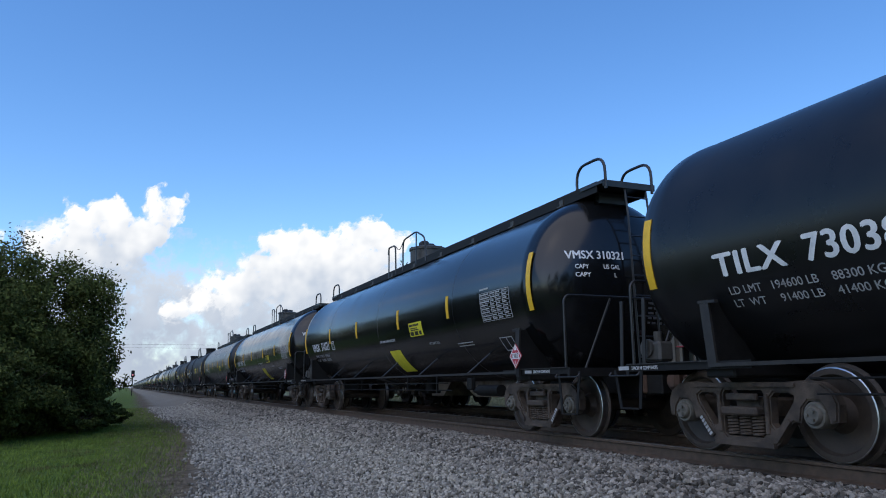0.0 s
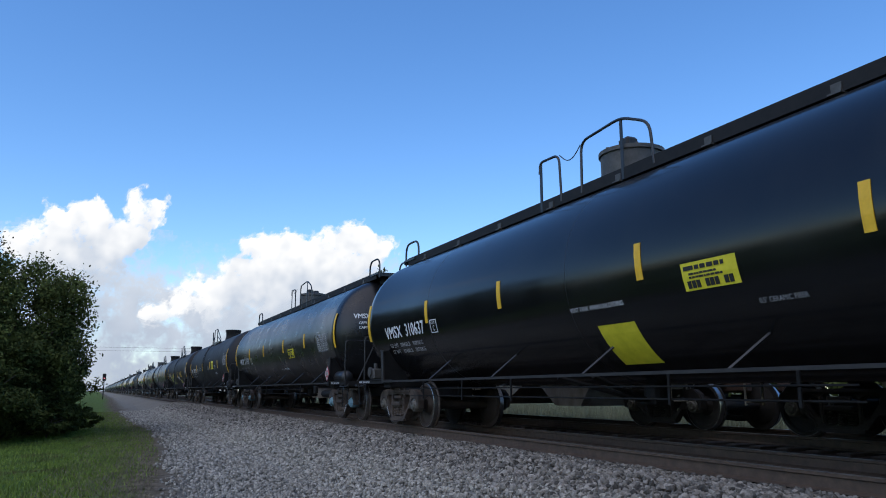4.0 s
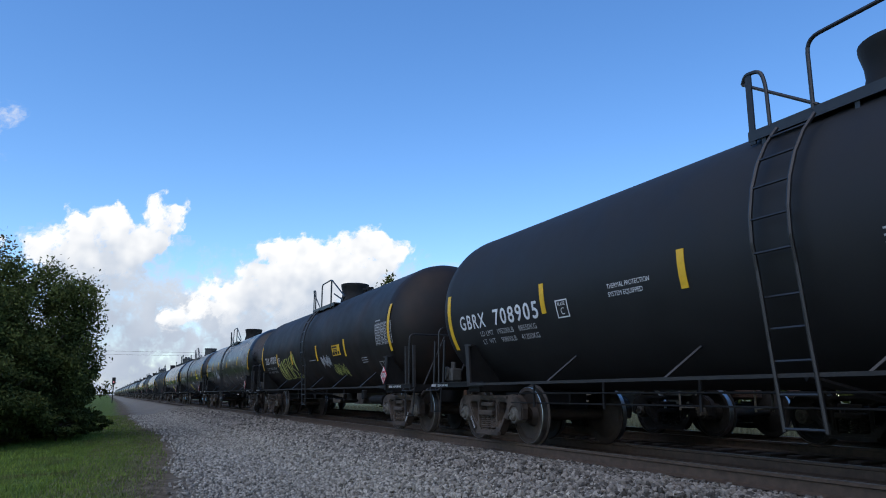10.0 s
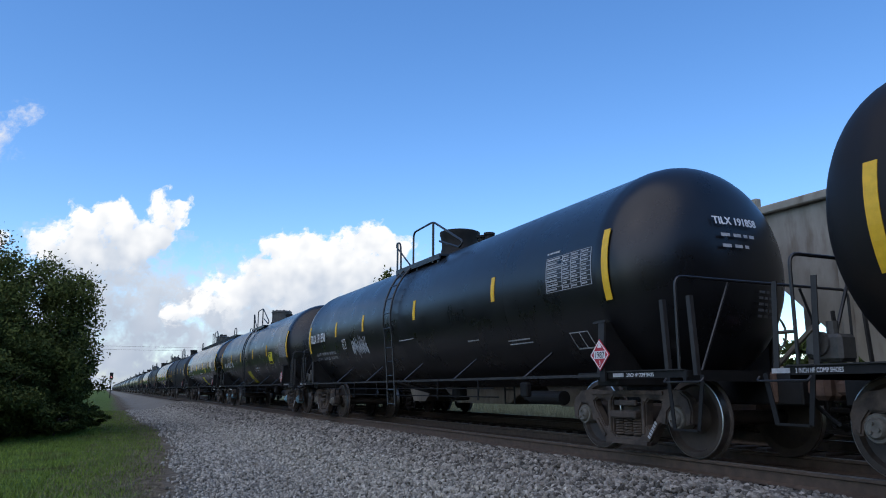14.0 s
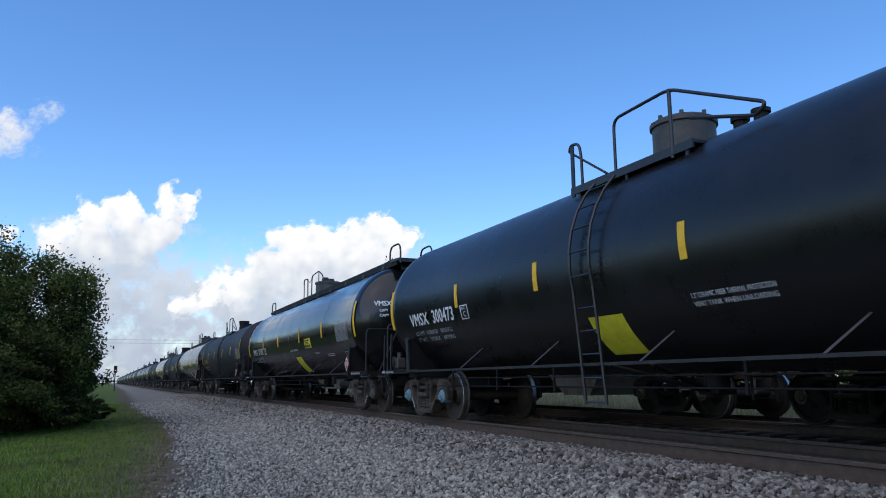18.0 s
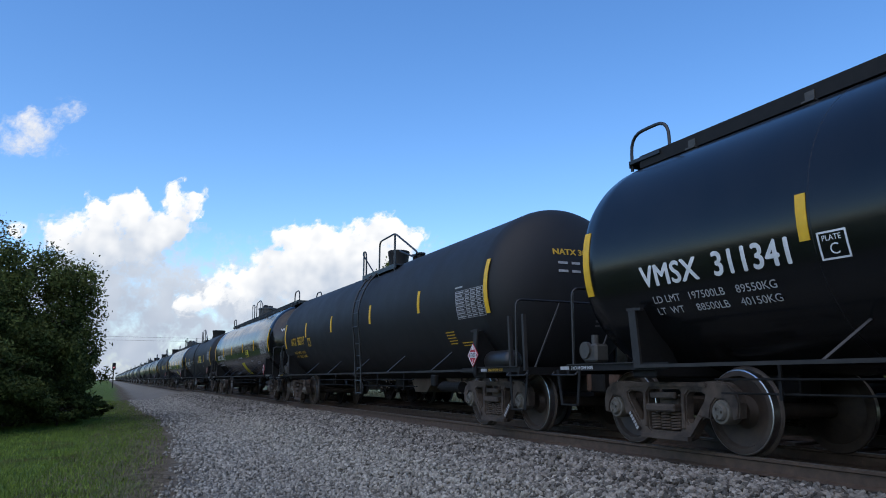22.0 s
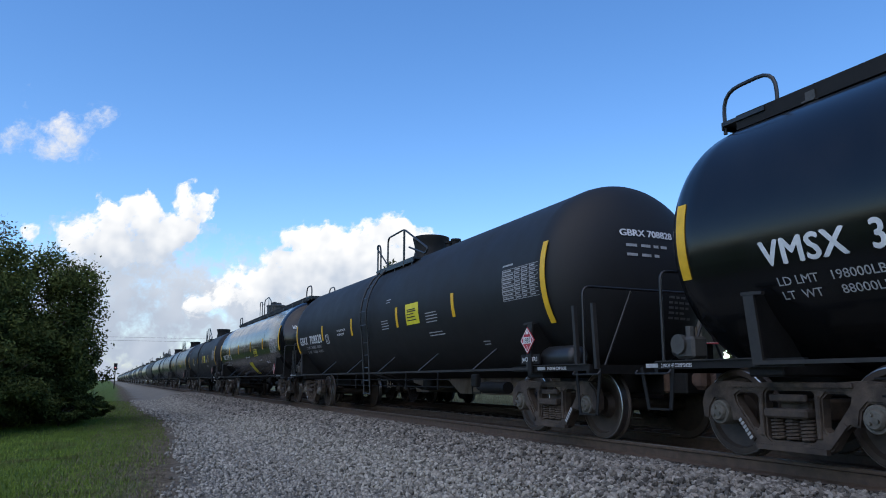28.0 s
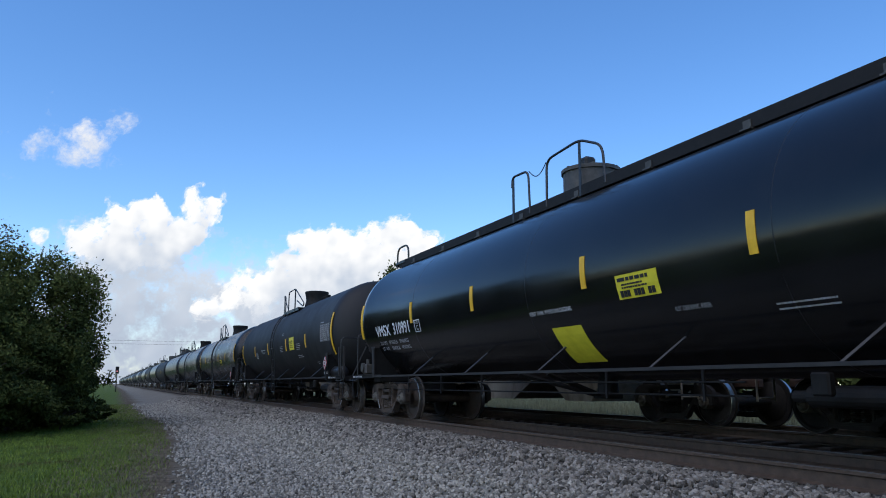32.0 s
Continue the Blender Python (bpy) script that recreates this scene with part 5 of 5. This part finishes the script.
def build_grass(name, label, mat, seed, n, off, spread, tall):
    """Short blades on the verge, joined; off: how far the edge lies from the gravel's."""
    rnd = np.random.RandomState(seed)
    y = 8 + 52 * rnd.uniform(0, 1, n) ** 2.2
    x = np.interp(y, (8, 19, 31, 42, 58), (0.50, 1.45, 1.95, 1.5, 1.5)) - spread * rnd.uniform(0, 1, n)
    edge = np.array([road_edge(b) - off * float(np.interp(b, (8, 13, 21), (2.0, 1.7, 0.5))) + 0.55 * noise.noise((0.3 * b, 3.1, 0)) + 0.3 * noise.noise((1.7 * b, 7.7, 0)) for b in y])
    keep = x < edge + rnd.normal(0, 0.42, n)
    x, y = x[keep], y[keep]
    n = len(x)
    z = np.array([ground_z(a, b) + 0.03 * noise.noise((a * 0.5, b * 0.35, 0)) for a, b in zip(x, y)])
    high = rnd.uniform(0.25, 1.0, n) * tall
    a = rnd.uniform(0, 6.28, n)
    w = 0.009
    tip = rnd.normal(0, 0.03, (n, 2))
    v = np.stack([np.column_stack([x - w * np.cos(a), y - w * np.sin(a), z - 0.01]), np.column_stack([x + w * np.cos(a), y + w * np.sin(a), z - 0.01]), np.column_stack([x + tip[:, 0], y + tip[:, 1], z + high])], 1).reshape(-1, 3)
    me = bpy.data.meshes.new(name)
    me.from_pydata(v, [], np.arange(3 * n).reshape(n, 3).tolist())
    me.materials.append(mat)
    tagged(new(name, me), label, "grass", kind="stuff")


build_grass("grass", "short green grass on the verge", GRASS, 7, 110000, 0.5, 6.5, 0.085)
build_grass("dry_grass", "short straw-brown grass at the gravel's edge", STRAW, 8, 30000, -0.05, 1.9, 0.05)


def build_woods(name, label, ring, seed):
    """A far belt of trees along a ring of (bearing, distance, height): joined leaf clumps on stems."""
    rnd = np.random.RandomState(seed)
    qs, n0 = [], 0
    for bearing, far, high in ring:
        a = radians(bearing)
        q, f = leaf_cloud(700, (far * math.sin(a), far * math.cos(a), -0.9 + high * 0.5), (high * 0.62, high * 0.62, high * 0.52), 0.55, int(rnd.randint(1000)), -0.9)
        qs.append(q)
        n0 += len(q)
    me = bpy.data.meshes.new(name)
    me.from_pydata(np.concatenate(qs), [], np.arange(n0).reshape(-1, 4).tolist())
    me.materials.append(LEAF)
    tagged(new(name, me), label, "woods", kind="stuff")


build_woods("far_woods", "distant dark green belt of trees round the field", [(b, 150 + 14 * math.sin(0.9 * b), 10 + 3.5 * math.sin(2.3 * b)) for b in range(-176, -16, 3)] + [(b, 130 + 14 * math.sin(0.9 * b), 9 + 3 * math.sin(2.3 * b)) for b in range(34, 180, 4)], 71)


def build_field(seed, n):
    """Tall pale weeds on the verge beyond the far track, joined."""
    rnd = np.random.RandomState(seed)
    x, y = 14.6 + 22 * rnd.uniform(0, 1, n) ** 1.6, rnd.uniform(2, 80, n)
    z = np.array([ground_z(a, 0) for a in x])
    high = rnd.uniform(0.25, 0.75, n)
    a = rnd.uniform(0, 6.28, n)
    w, tip = 0.018, rnd.normal(0, 0.10, (n, 2))
    v = np.stack([np.column_stack([x - w * np.cos(a), y - w * np.sin(a), z - 0.02]), np.column_stack([x + w * np.cos(a), y + w * np.sin(a), z - 0.02]), np.column_stack([x + tip[:, 0], y + tip[:, 1], z + high])], 1).reshape(-1, 3)
    me = bpy.data.meshes.new("weeds")
    me.from_pydata(v, [], np.arange(3 * n).reshape(n, 3).tolist())
    me.materials.append(WEED)
    tagged(new("weeds", me), "tall pale green weeds beyond the far track", "weeds", kind="stuff")


build_field(9, 60000)
for k, (x, y, high, w) in enumerate(((21.0, 56.0, 11.2, 3.2), (24.5, 60, 10.0, 3.0), (30, 30, 4.2, 3.5), (27, 22, 3.6, 3.2), (24, 15, 3.3, 3.0), (25, 9, 3.4, 3.0), (30, 3, 3.6, 3.2))):
    build_tree(x, y, high, w, 6000, 60 + k, size=0.16, label="leafy green tree beyond the far track")


# ---- hopper cars standing on the far track ----
def build_hopper():
    car = thing("hopper_car", "weathered grey-brown open-top hopper car standing still", "hopper car", "hopper cars on the far track")
    half, top, w = 7.5, 3.72, 1.52
    body = [(-half, 2.75), (-half + 1.9, 0.98), (-half + 2.4, 0.40), (-half + 3.4, 0.40), (-half + 4.4, 1.1), (-1.6, 0.40), (-0.6, 0.40), (0.6, 0.40), (1.6, 0.40), (half - 4.4, 1.1), (half - 3.4, 0.40), (half - 2.4, 0.40), (half - 1.9, 0.98), (half, 2.75), (half, top), (-half, top)]
    bm = bmesh.new()
    a = [bm.verts.new((-w, y, z)) for y, z in body]
    b = [bm.verts.new((w, y, z)) for y, z in body]
    bm.faces.new(a), bm.faces.new(b[::-1])
    for k in range(len(body)):
        if k != len(body) - 2:
            bm.faces.new((a[k], b[k], b[(k + 1) % len(body)], a[(k + 1) % len(body)]))
    bmesh.ops.recalc_face_normals(bm, faces=bm.faces)
    part("body", bm, HOPPER, car)
    for s in (-1, 1):
        bm = box(bmesh.new(), (s * (w + 0.03), 0, top), (0.16, 2 * half + 0.1, 0.14), bevel=0.02)
        part("top_chord", bm, HOPPER, car)
        bm = box(bmesh.new(), (s * (w + 0.02), 0, 1.05), (0.10, 2 * half + 0.6, 0.20), bevel=0.02)
        part("side_sill", bm, HOPPER, car)
        for k in range(11):
            y = -half + 0.06 + (2 * half - 0.12) * k / 10
            bm = box(bmesh.new(), (s * (w + 0.06), y, 2.5), (0.12, 0.12, 2.9), bevel=0.015)
            part("side_post", bm, HOPPER, car)
    for e in (-1, 1):
        bm = box(bmesh.new(), (0, e * (half + 0.03), top), (2 * w, 0.14, 0.14), bevel=0.02)
        part("end_chord", bm, HOPPER, car)
        bm = box(bmesh.new(), (0, e * (half + 0.1), 1.0), (2.9, 0.9, 0.12), bevel=0.02)
        part("end_platform", bm, HOPPER, car)
        for x in (-1.40, -0.5, 0.5, 1.40):
            bm = box(bmesh.new(), (x, e * (half - 0.02), 1.9), (0.10, 0.12, 1.75))
            part("end_post", bm, HOPPER, car)
        bm = bmesh.new()
        for x in (-1.46, -1.06):
            tube(bm, [(x, e * (half + 0.45), 0.5), (x, e * (half + 0.45), 2.75)], 0.02)
        for k in range(7):
            tube(bm, [(-1.46, e * (half + 0.45), 0.55 + 0.34 * k), (-1.06, e * (half + 0.45), 0.55 + 0.34 * k)], 0.014)
        part("end_ladder", bm, HOPPER, car)
        bm = box(bmesh.new(), (0, e * (half + 0.55), 0.80), (0.2, 0.9, 0.2), bevel=0.04)
        part("coupler", bm, RUST, car)
    bm = tube(bmesh.new(), [(0.30 * math.cos(a) - 0.9, half + 0.40, 1.75 + 0.30 * math.sin(a)) for a in [2 * math.pi * k / 20 for k in range(21)]], 0.02)
    for k in range(3):
        a = math.pi * k / 3
        tube(bm, [(-0.9 - 0.3 * math.cos(a), half + 0.40, 1.75 - 0.3 * math.sin(a)), (-0.9 + 0.3 * math.cos(a), half + 0.40, 1.75 + 0.3 * math.sin(a))], 0.012)
    rod(bm, (-0.9, half + 0.40, 1.75), (-0.9, half - 0.05, 1.75), 0.03, 8)
    part("brake_wheel", bm, HOPPER, car)
    for e in (-1, 1):
        bm = bmesh.new()
        beam(bm, (-1.40, e * (half + 0.02), 1.1), (-1.40, e * (half - 1.0), 1.9), 0.06, 0.06)
        part("end_brace", bm, HOPPER, car)
    build_truck(car, -half + 0.3, DARK_TRUCK, DARK_TRUCK), build_truck(car, half - 1.0, DARK_TRUCK, DARK_TRUCK)
    return car


hopper = build_hopper()
HOPPER_END = 8.8
for k in range(4):
    at = pose(SIDING, HOPPER_END - 7.5 + (16.2 * k + 1.5 if k else 0), 0)
    if k == 0:
        hopper.matrix_basis = at
    else:
        copy_thing(hopper, at)

# ---- signal and wires far down the line ----
signal = thing("signal_mast", "tall dark signal mast showing a red light", "railway signal", loc=(0.9, 150, -0.8))
part("mast", rod(bmesh.new(), (0, 0, 0), (0, 0, 3.7), 0.09, 10), FRAME, signal)
part("signal_head", box(bmesh.new(), (0, 0, 4.0), (0.6, 0.3, 1.3), bevel=0.05), FRAME, signal)
part("lens", rod(bmesh.new(), (0, -0.16, 3.8), (0, -0.22, 3.8), 0.10, 14), SIGNAL_RED, signal, "glowing red lens")
for x in (-60, 60):
    pole = thing("utility_pole", "weathered wooden utility pole with a cross-arm", "utility pole", "poles of the overhead line", (x, 190, -0.9))
    part("shaft", rod(bmesh.new(), (0, 0, 0), (0, 0, 12.8), 0.16, 12, 0.11), TIE, pole)
    part("cross_arm", box(bmesh.new(), (0, -0.12, 12.2), (0.12, 2.2, 0.12)), TIE, pole)
for z in (10.6, 11.4):
    bm = tube(bmesh.new(), [(-60 + 12 * k, 190, z - 0.6 * math.sin(math.pi * k / 10)) for k in range(11)], 0.022, 5)
    tagged(part("overhead_wire", bm, FRAME), "thin overhead wire crossing above the tracks", "wire")


# ---- clouds ----
def cloud_material(name, white, shade, glow, lo=1.62, hi=2.05):
    m = bpy.data.materials.new(name)
    m.use_nodes = True
    n, l = m.node_tree.nodes, m.node_tree.links
    n.remove(n["Principled BSDF"])
    at = n.new("ShaderNodeAttribute")
    at.attribute_name = "thickness"
    co = n.new("ShaderNodeTexCoord")
    t = n.new("ShaderNodeTexNoise")
    t.inputs["Scale"].default_value, t.inputs["Detail"].default_value, t.inputs["Roughness"].default_value = 0.014, 12, 0.72
    l.new(co.outputs["Object"], t.inputs["Vector"])
    add = n.new("ShaderNodeMath")
    add.operation = "MULTIPLY_ADD"
    l.new(t.outputs["Fac"], add.inputs[0])
    add.inputs[1].default_value = 2.5
    l.new(at.outputs["Fac"], add.inputs[2])
    alpha = n.new("ShaderNodeMapRange")
    alpha.interpolation_type = "SMOOTHSTEP"
    alpha.inputs["From Min"].default_value, alpha.inputs["From Max"].default_value = lo, hi
    l.new(add.outputs[0], alpha.inputs["Value"])
    light = n.new("ShaderNodeAttribute")
    light.attribute_name = "lit"
    mix = n.new("ShaderNodeMix")
    mix.data_type = "RGBA"
    mix.inputs["A"].default_value, mix.inputs["B"].default_value = (*shade, 1), (*white, 1)
    l.new(light.outputs["Fac"], mix.inputs["Factor"])
    em = n.new("ShaderNodeEmission")
    em.inputs["Strength"].default_value = glow
    l.new(mix.outputs["Result"], em.inputs["Color"])
    tr = n.new("ShaderNodeBsdfTransparent")
    sh = n.new("ShaderNodeMixShader")
    l.new(alpha.outputs[0], sh.inputs[0]), l.new(tr.outputs[0], sh.inputs[1]), l.new(em.outputs[0], sh.inputs[2])
    l.new(sh.outputs[0], n["Material Output"].inputs["Surface"])
    return m


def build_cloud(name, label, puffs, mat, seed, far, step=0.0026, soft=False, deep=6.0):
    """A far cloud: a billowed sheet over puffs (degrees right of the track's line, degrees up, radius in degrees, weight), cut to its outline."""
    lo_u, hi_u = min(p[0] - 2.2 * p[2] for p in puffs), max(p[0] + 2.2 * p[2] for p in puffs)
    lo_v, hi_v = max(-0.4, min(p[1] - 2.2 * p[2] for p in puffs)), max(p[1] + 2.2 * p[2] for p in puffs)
    st = math.degrees(step)
    nu, nv = int((hi_u - lo_u) / st) + 2, int((hi_v - lo_v) / st) + 2
    u, v = np.meshgrid(lo_u + st * np.arange(nu), lo_v + st * np.arange(nv))
    field, lit = np.zeros_like(u), np.zeros_like(u)
    for a, b, r, w in puffs:
        d2 = ((u - a) ** 2 + (v - b) ** 2) / r ** 2
        g = w * np.exp(-1.4 * d2)
        field += g
        lit += g * np.clip(0.62 + 0.55 * (v - b) / r, 0, 1)
    lit /= field + 1e-6
    rough = np.array([[noise.fractal((x * 0.8 + seed, y * 0.8, seed * 0.7), 0.62, 2.1, 7) for x, y in zip(ru, rv)] for ru, rv in zip(u, v)])
    thick = np.clip(field, 0, 1.25) * (0.75 if soft else 1.0) - 0.12 + (0.24 if soft else 0.52) * rough * np.clip(field * 3, 0, 1)
    broad = np.array([[noise.fractal((x * 0.55 + 3 * seed, y * 0.55, seed), 0.9, 2.0, 3) for x, y in zip(ru, rv)] for ru, rv in zip(u, v)])
    crest = np.where(field > 0.35, v, -99).max(axis=0)
    for _ in range(12):
        crest = np.convolve(np.pad(crest, 1, mode="edge"), (0.25, 0.5, 0.25), "valid")
    sink = np.clip((crest[None] - v) / deep, 0, 1)
    lit = np.clip(0.55 * lit + 0.62 - 0.85 * sink ** 1.3 + 0.42 * broad + 0.12 * rough, 0, 1)
    keep = thick > (-0.05 if soft else 0.02)
    bm = bmesh.new()
    lay_t, lay_l = bm.verts.layers.float.new("thickness"), bm.verts.layers.float.new("lit")
    vs = {}
    for i in range(nv):
        for j in range(nu):
            if keep[max(0, i - 1):i + 2, max(0, j - 1):j + 2].any():
                a, b = radians(u[i, j]), radians(v[i, j])
                d = far * (1 - 0.03 * float(np.clip(field[i, j], 0, 1.2)) - 0.01 * rough[i, j])
                q = bm.verts.new((math.sin(a) * math.cos(b) * d, math.cos(a) * math.cos(b) * d, math.sin(b) * d))
                q[lay_t], q[lay_l] = float(thick[i, j]), float(lit[i, j])
                vs[i, j] = q
    for (i, j), q in vs.items():
        c = [vs.get(k) for k in ((i, j + 1), (i + 1, j + 1), (i + 1, j))]
        if all(c):
            bm.faces.new((q, *c))
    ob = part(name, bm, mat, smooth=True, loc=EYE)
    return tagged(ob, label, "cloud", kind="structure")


BRIGHT = cloud_material("bright_cloud", (1.0, 1.0, 1.0), (0.54, 0.61, 0.72), 1.06, 1.50, 2.10)
HAZE = cloud_material("hazy_cloud", (0.70, 0.77, 0.88), (0.52, 0.60, 0.73), 0.92, 1.05, 2.2)
THIN = cloud_material("thin_cloud", (0.95, 0.96, 1.0), (0.66, 0.74, 0.88), 0.95, 1.55, 2.5)
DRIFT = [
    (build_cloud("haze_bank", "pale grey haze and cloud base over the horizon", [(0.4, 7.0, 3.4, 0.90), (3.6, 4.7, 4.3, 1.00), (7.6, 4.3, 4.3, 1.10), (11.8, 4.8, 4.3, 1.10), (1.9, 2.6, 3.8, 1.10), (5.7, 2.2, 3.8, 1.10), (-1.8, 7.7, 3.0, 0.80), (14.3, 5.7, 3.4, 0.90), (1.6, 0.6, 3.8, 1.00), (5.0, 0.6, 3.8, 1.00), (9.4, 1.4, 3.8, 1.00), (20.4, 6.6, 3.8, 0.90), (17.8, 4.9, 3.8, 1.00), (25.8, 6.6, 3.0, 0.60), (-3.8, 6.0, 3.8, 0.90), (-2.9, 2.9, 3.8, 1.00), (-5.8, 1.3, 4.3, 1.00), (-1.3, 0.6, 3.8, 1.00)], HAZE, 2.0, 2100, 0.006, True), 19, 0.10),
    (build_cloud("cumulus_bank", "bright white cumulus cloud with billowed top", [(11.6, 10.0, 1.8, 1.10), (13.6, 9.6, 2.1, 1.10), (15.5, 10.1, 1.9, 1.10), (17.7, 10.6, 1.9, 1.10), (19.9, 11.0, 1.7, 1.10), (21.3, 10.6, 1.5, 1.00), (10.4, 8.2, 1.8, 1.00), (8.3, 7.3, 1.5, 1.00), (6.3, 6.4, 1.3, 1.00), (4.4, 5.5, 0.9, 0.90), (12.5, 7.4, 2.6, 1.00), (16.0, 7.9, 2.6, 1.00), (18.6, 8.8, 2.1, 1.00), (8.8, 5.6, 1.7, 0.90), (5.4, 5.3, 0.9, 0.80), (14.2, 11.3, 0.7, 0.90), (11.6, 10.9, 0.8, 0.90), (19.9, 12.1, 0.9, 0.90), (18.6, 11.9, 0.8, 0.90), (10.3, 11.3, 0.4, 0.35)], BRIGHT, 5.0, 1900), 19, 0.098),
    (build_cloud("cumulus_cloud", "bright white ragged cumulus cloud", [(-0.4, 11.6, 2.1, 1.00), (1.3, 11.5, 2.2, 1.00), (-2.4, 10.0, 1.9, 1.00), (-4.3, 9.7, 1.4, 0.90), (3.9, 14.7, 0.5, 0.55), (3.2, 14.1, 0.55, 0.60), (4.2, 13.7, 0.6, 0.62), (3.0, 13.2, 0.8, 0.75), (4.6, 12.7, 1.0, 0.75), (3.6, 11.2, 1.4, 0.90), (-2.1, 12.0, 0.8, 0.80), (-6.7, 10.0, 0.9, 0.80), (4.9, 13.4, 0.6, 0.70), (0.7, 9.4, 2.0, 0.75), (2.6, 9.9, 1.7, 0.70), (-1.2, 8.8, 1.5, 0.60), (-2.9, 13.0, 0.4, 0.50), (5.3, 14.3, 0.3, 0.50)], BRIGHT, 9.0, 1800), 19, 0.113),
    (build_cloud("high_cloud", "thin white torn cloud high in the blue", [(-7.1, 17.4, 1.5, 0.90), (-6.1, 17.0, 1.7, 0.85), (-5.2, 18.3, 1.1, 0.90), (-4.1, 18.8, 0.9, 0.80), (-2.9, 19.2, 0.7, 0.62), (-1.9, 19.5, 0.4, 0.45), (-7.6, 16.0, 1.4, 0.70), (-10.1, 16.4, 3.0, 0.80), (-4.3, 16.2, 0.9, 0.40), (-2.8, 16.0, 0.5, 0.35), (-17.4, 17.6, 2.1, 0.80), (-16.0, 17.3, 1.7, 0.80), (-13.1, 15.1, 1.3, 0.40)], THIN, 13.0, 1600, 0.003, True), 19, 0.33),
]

# ---- moving things ----
def motions():
    for k, car in TRAIN_CARS:
        u = FIRST + (k - 0.5) * LENGTH
        walk(car, [(t, pose(TRACK, u - go, 0)) for t, go in enumerate(TRAIN)])
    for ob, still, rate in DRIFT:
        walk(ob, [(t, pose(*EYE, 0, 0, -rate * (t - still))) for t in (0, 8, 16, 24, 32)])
    for k, car in TRAIN_CARS[:15]:
        for ob in car.children:
            if ob.name.startswith("wheelset"):
                p = ob.location.copy()
                rows = []
                for i in range(321):
                    go = float(np.interp(i / 10, range(33), TRAIN))
                    rows.append((i / 10, Matrix.Translation(p) @ Matrix.Rotation(go / WHEEL_R, 4, "X")))
                walk(ob, rows)


motions()
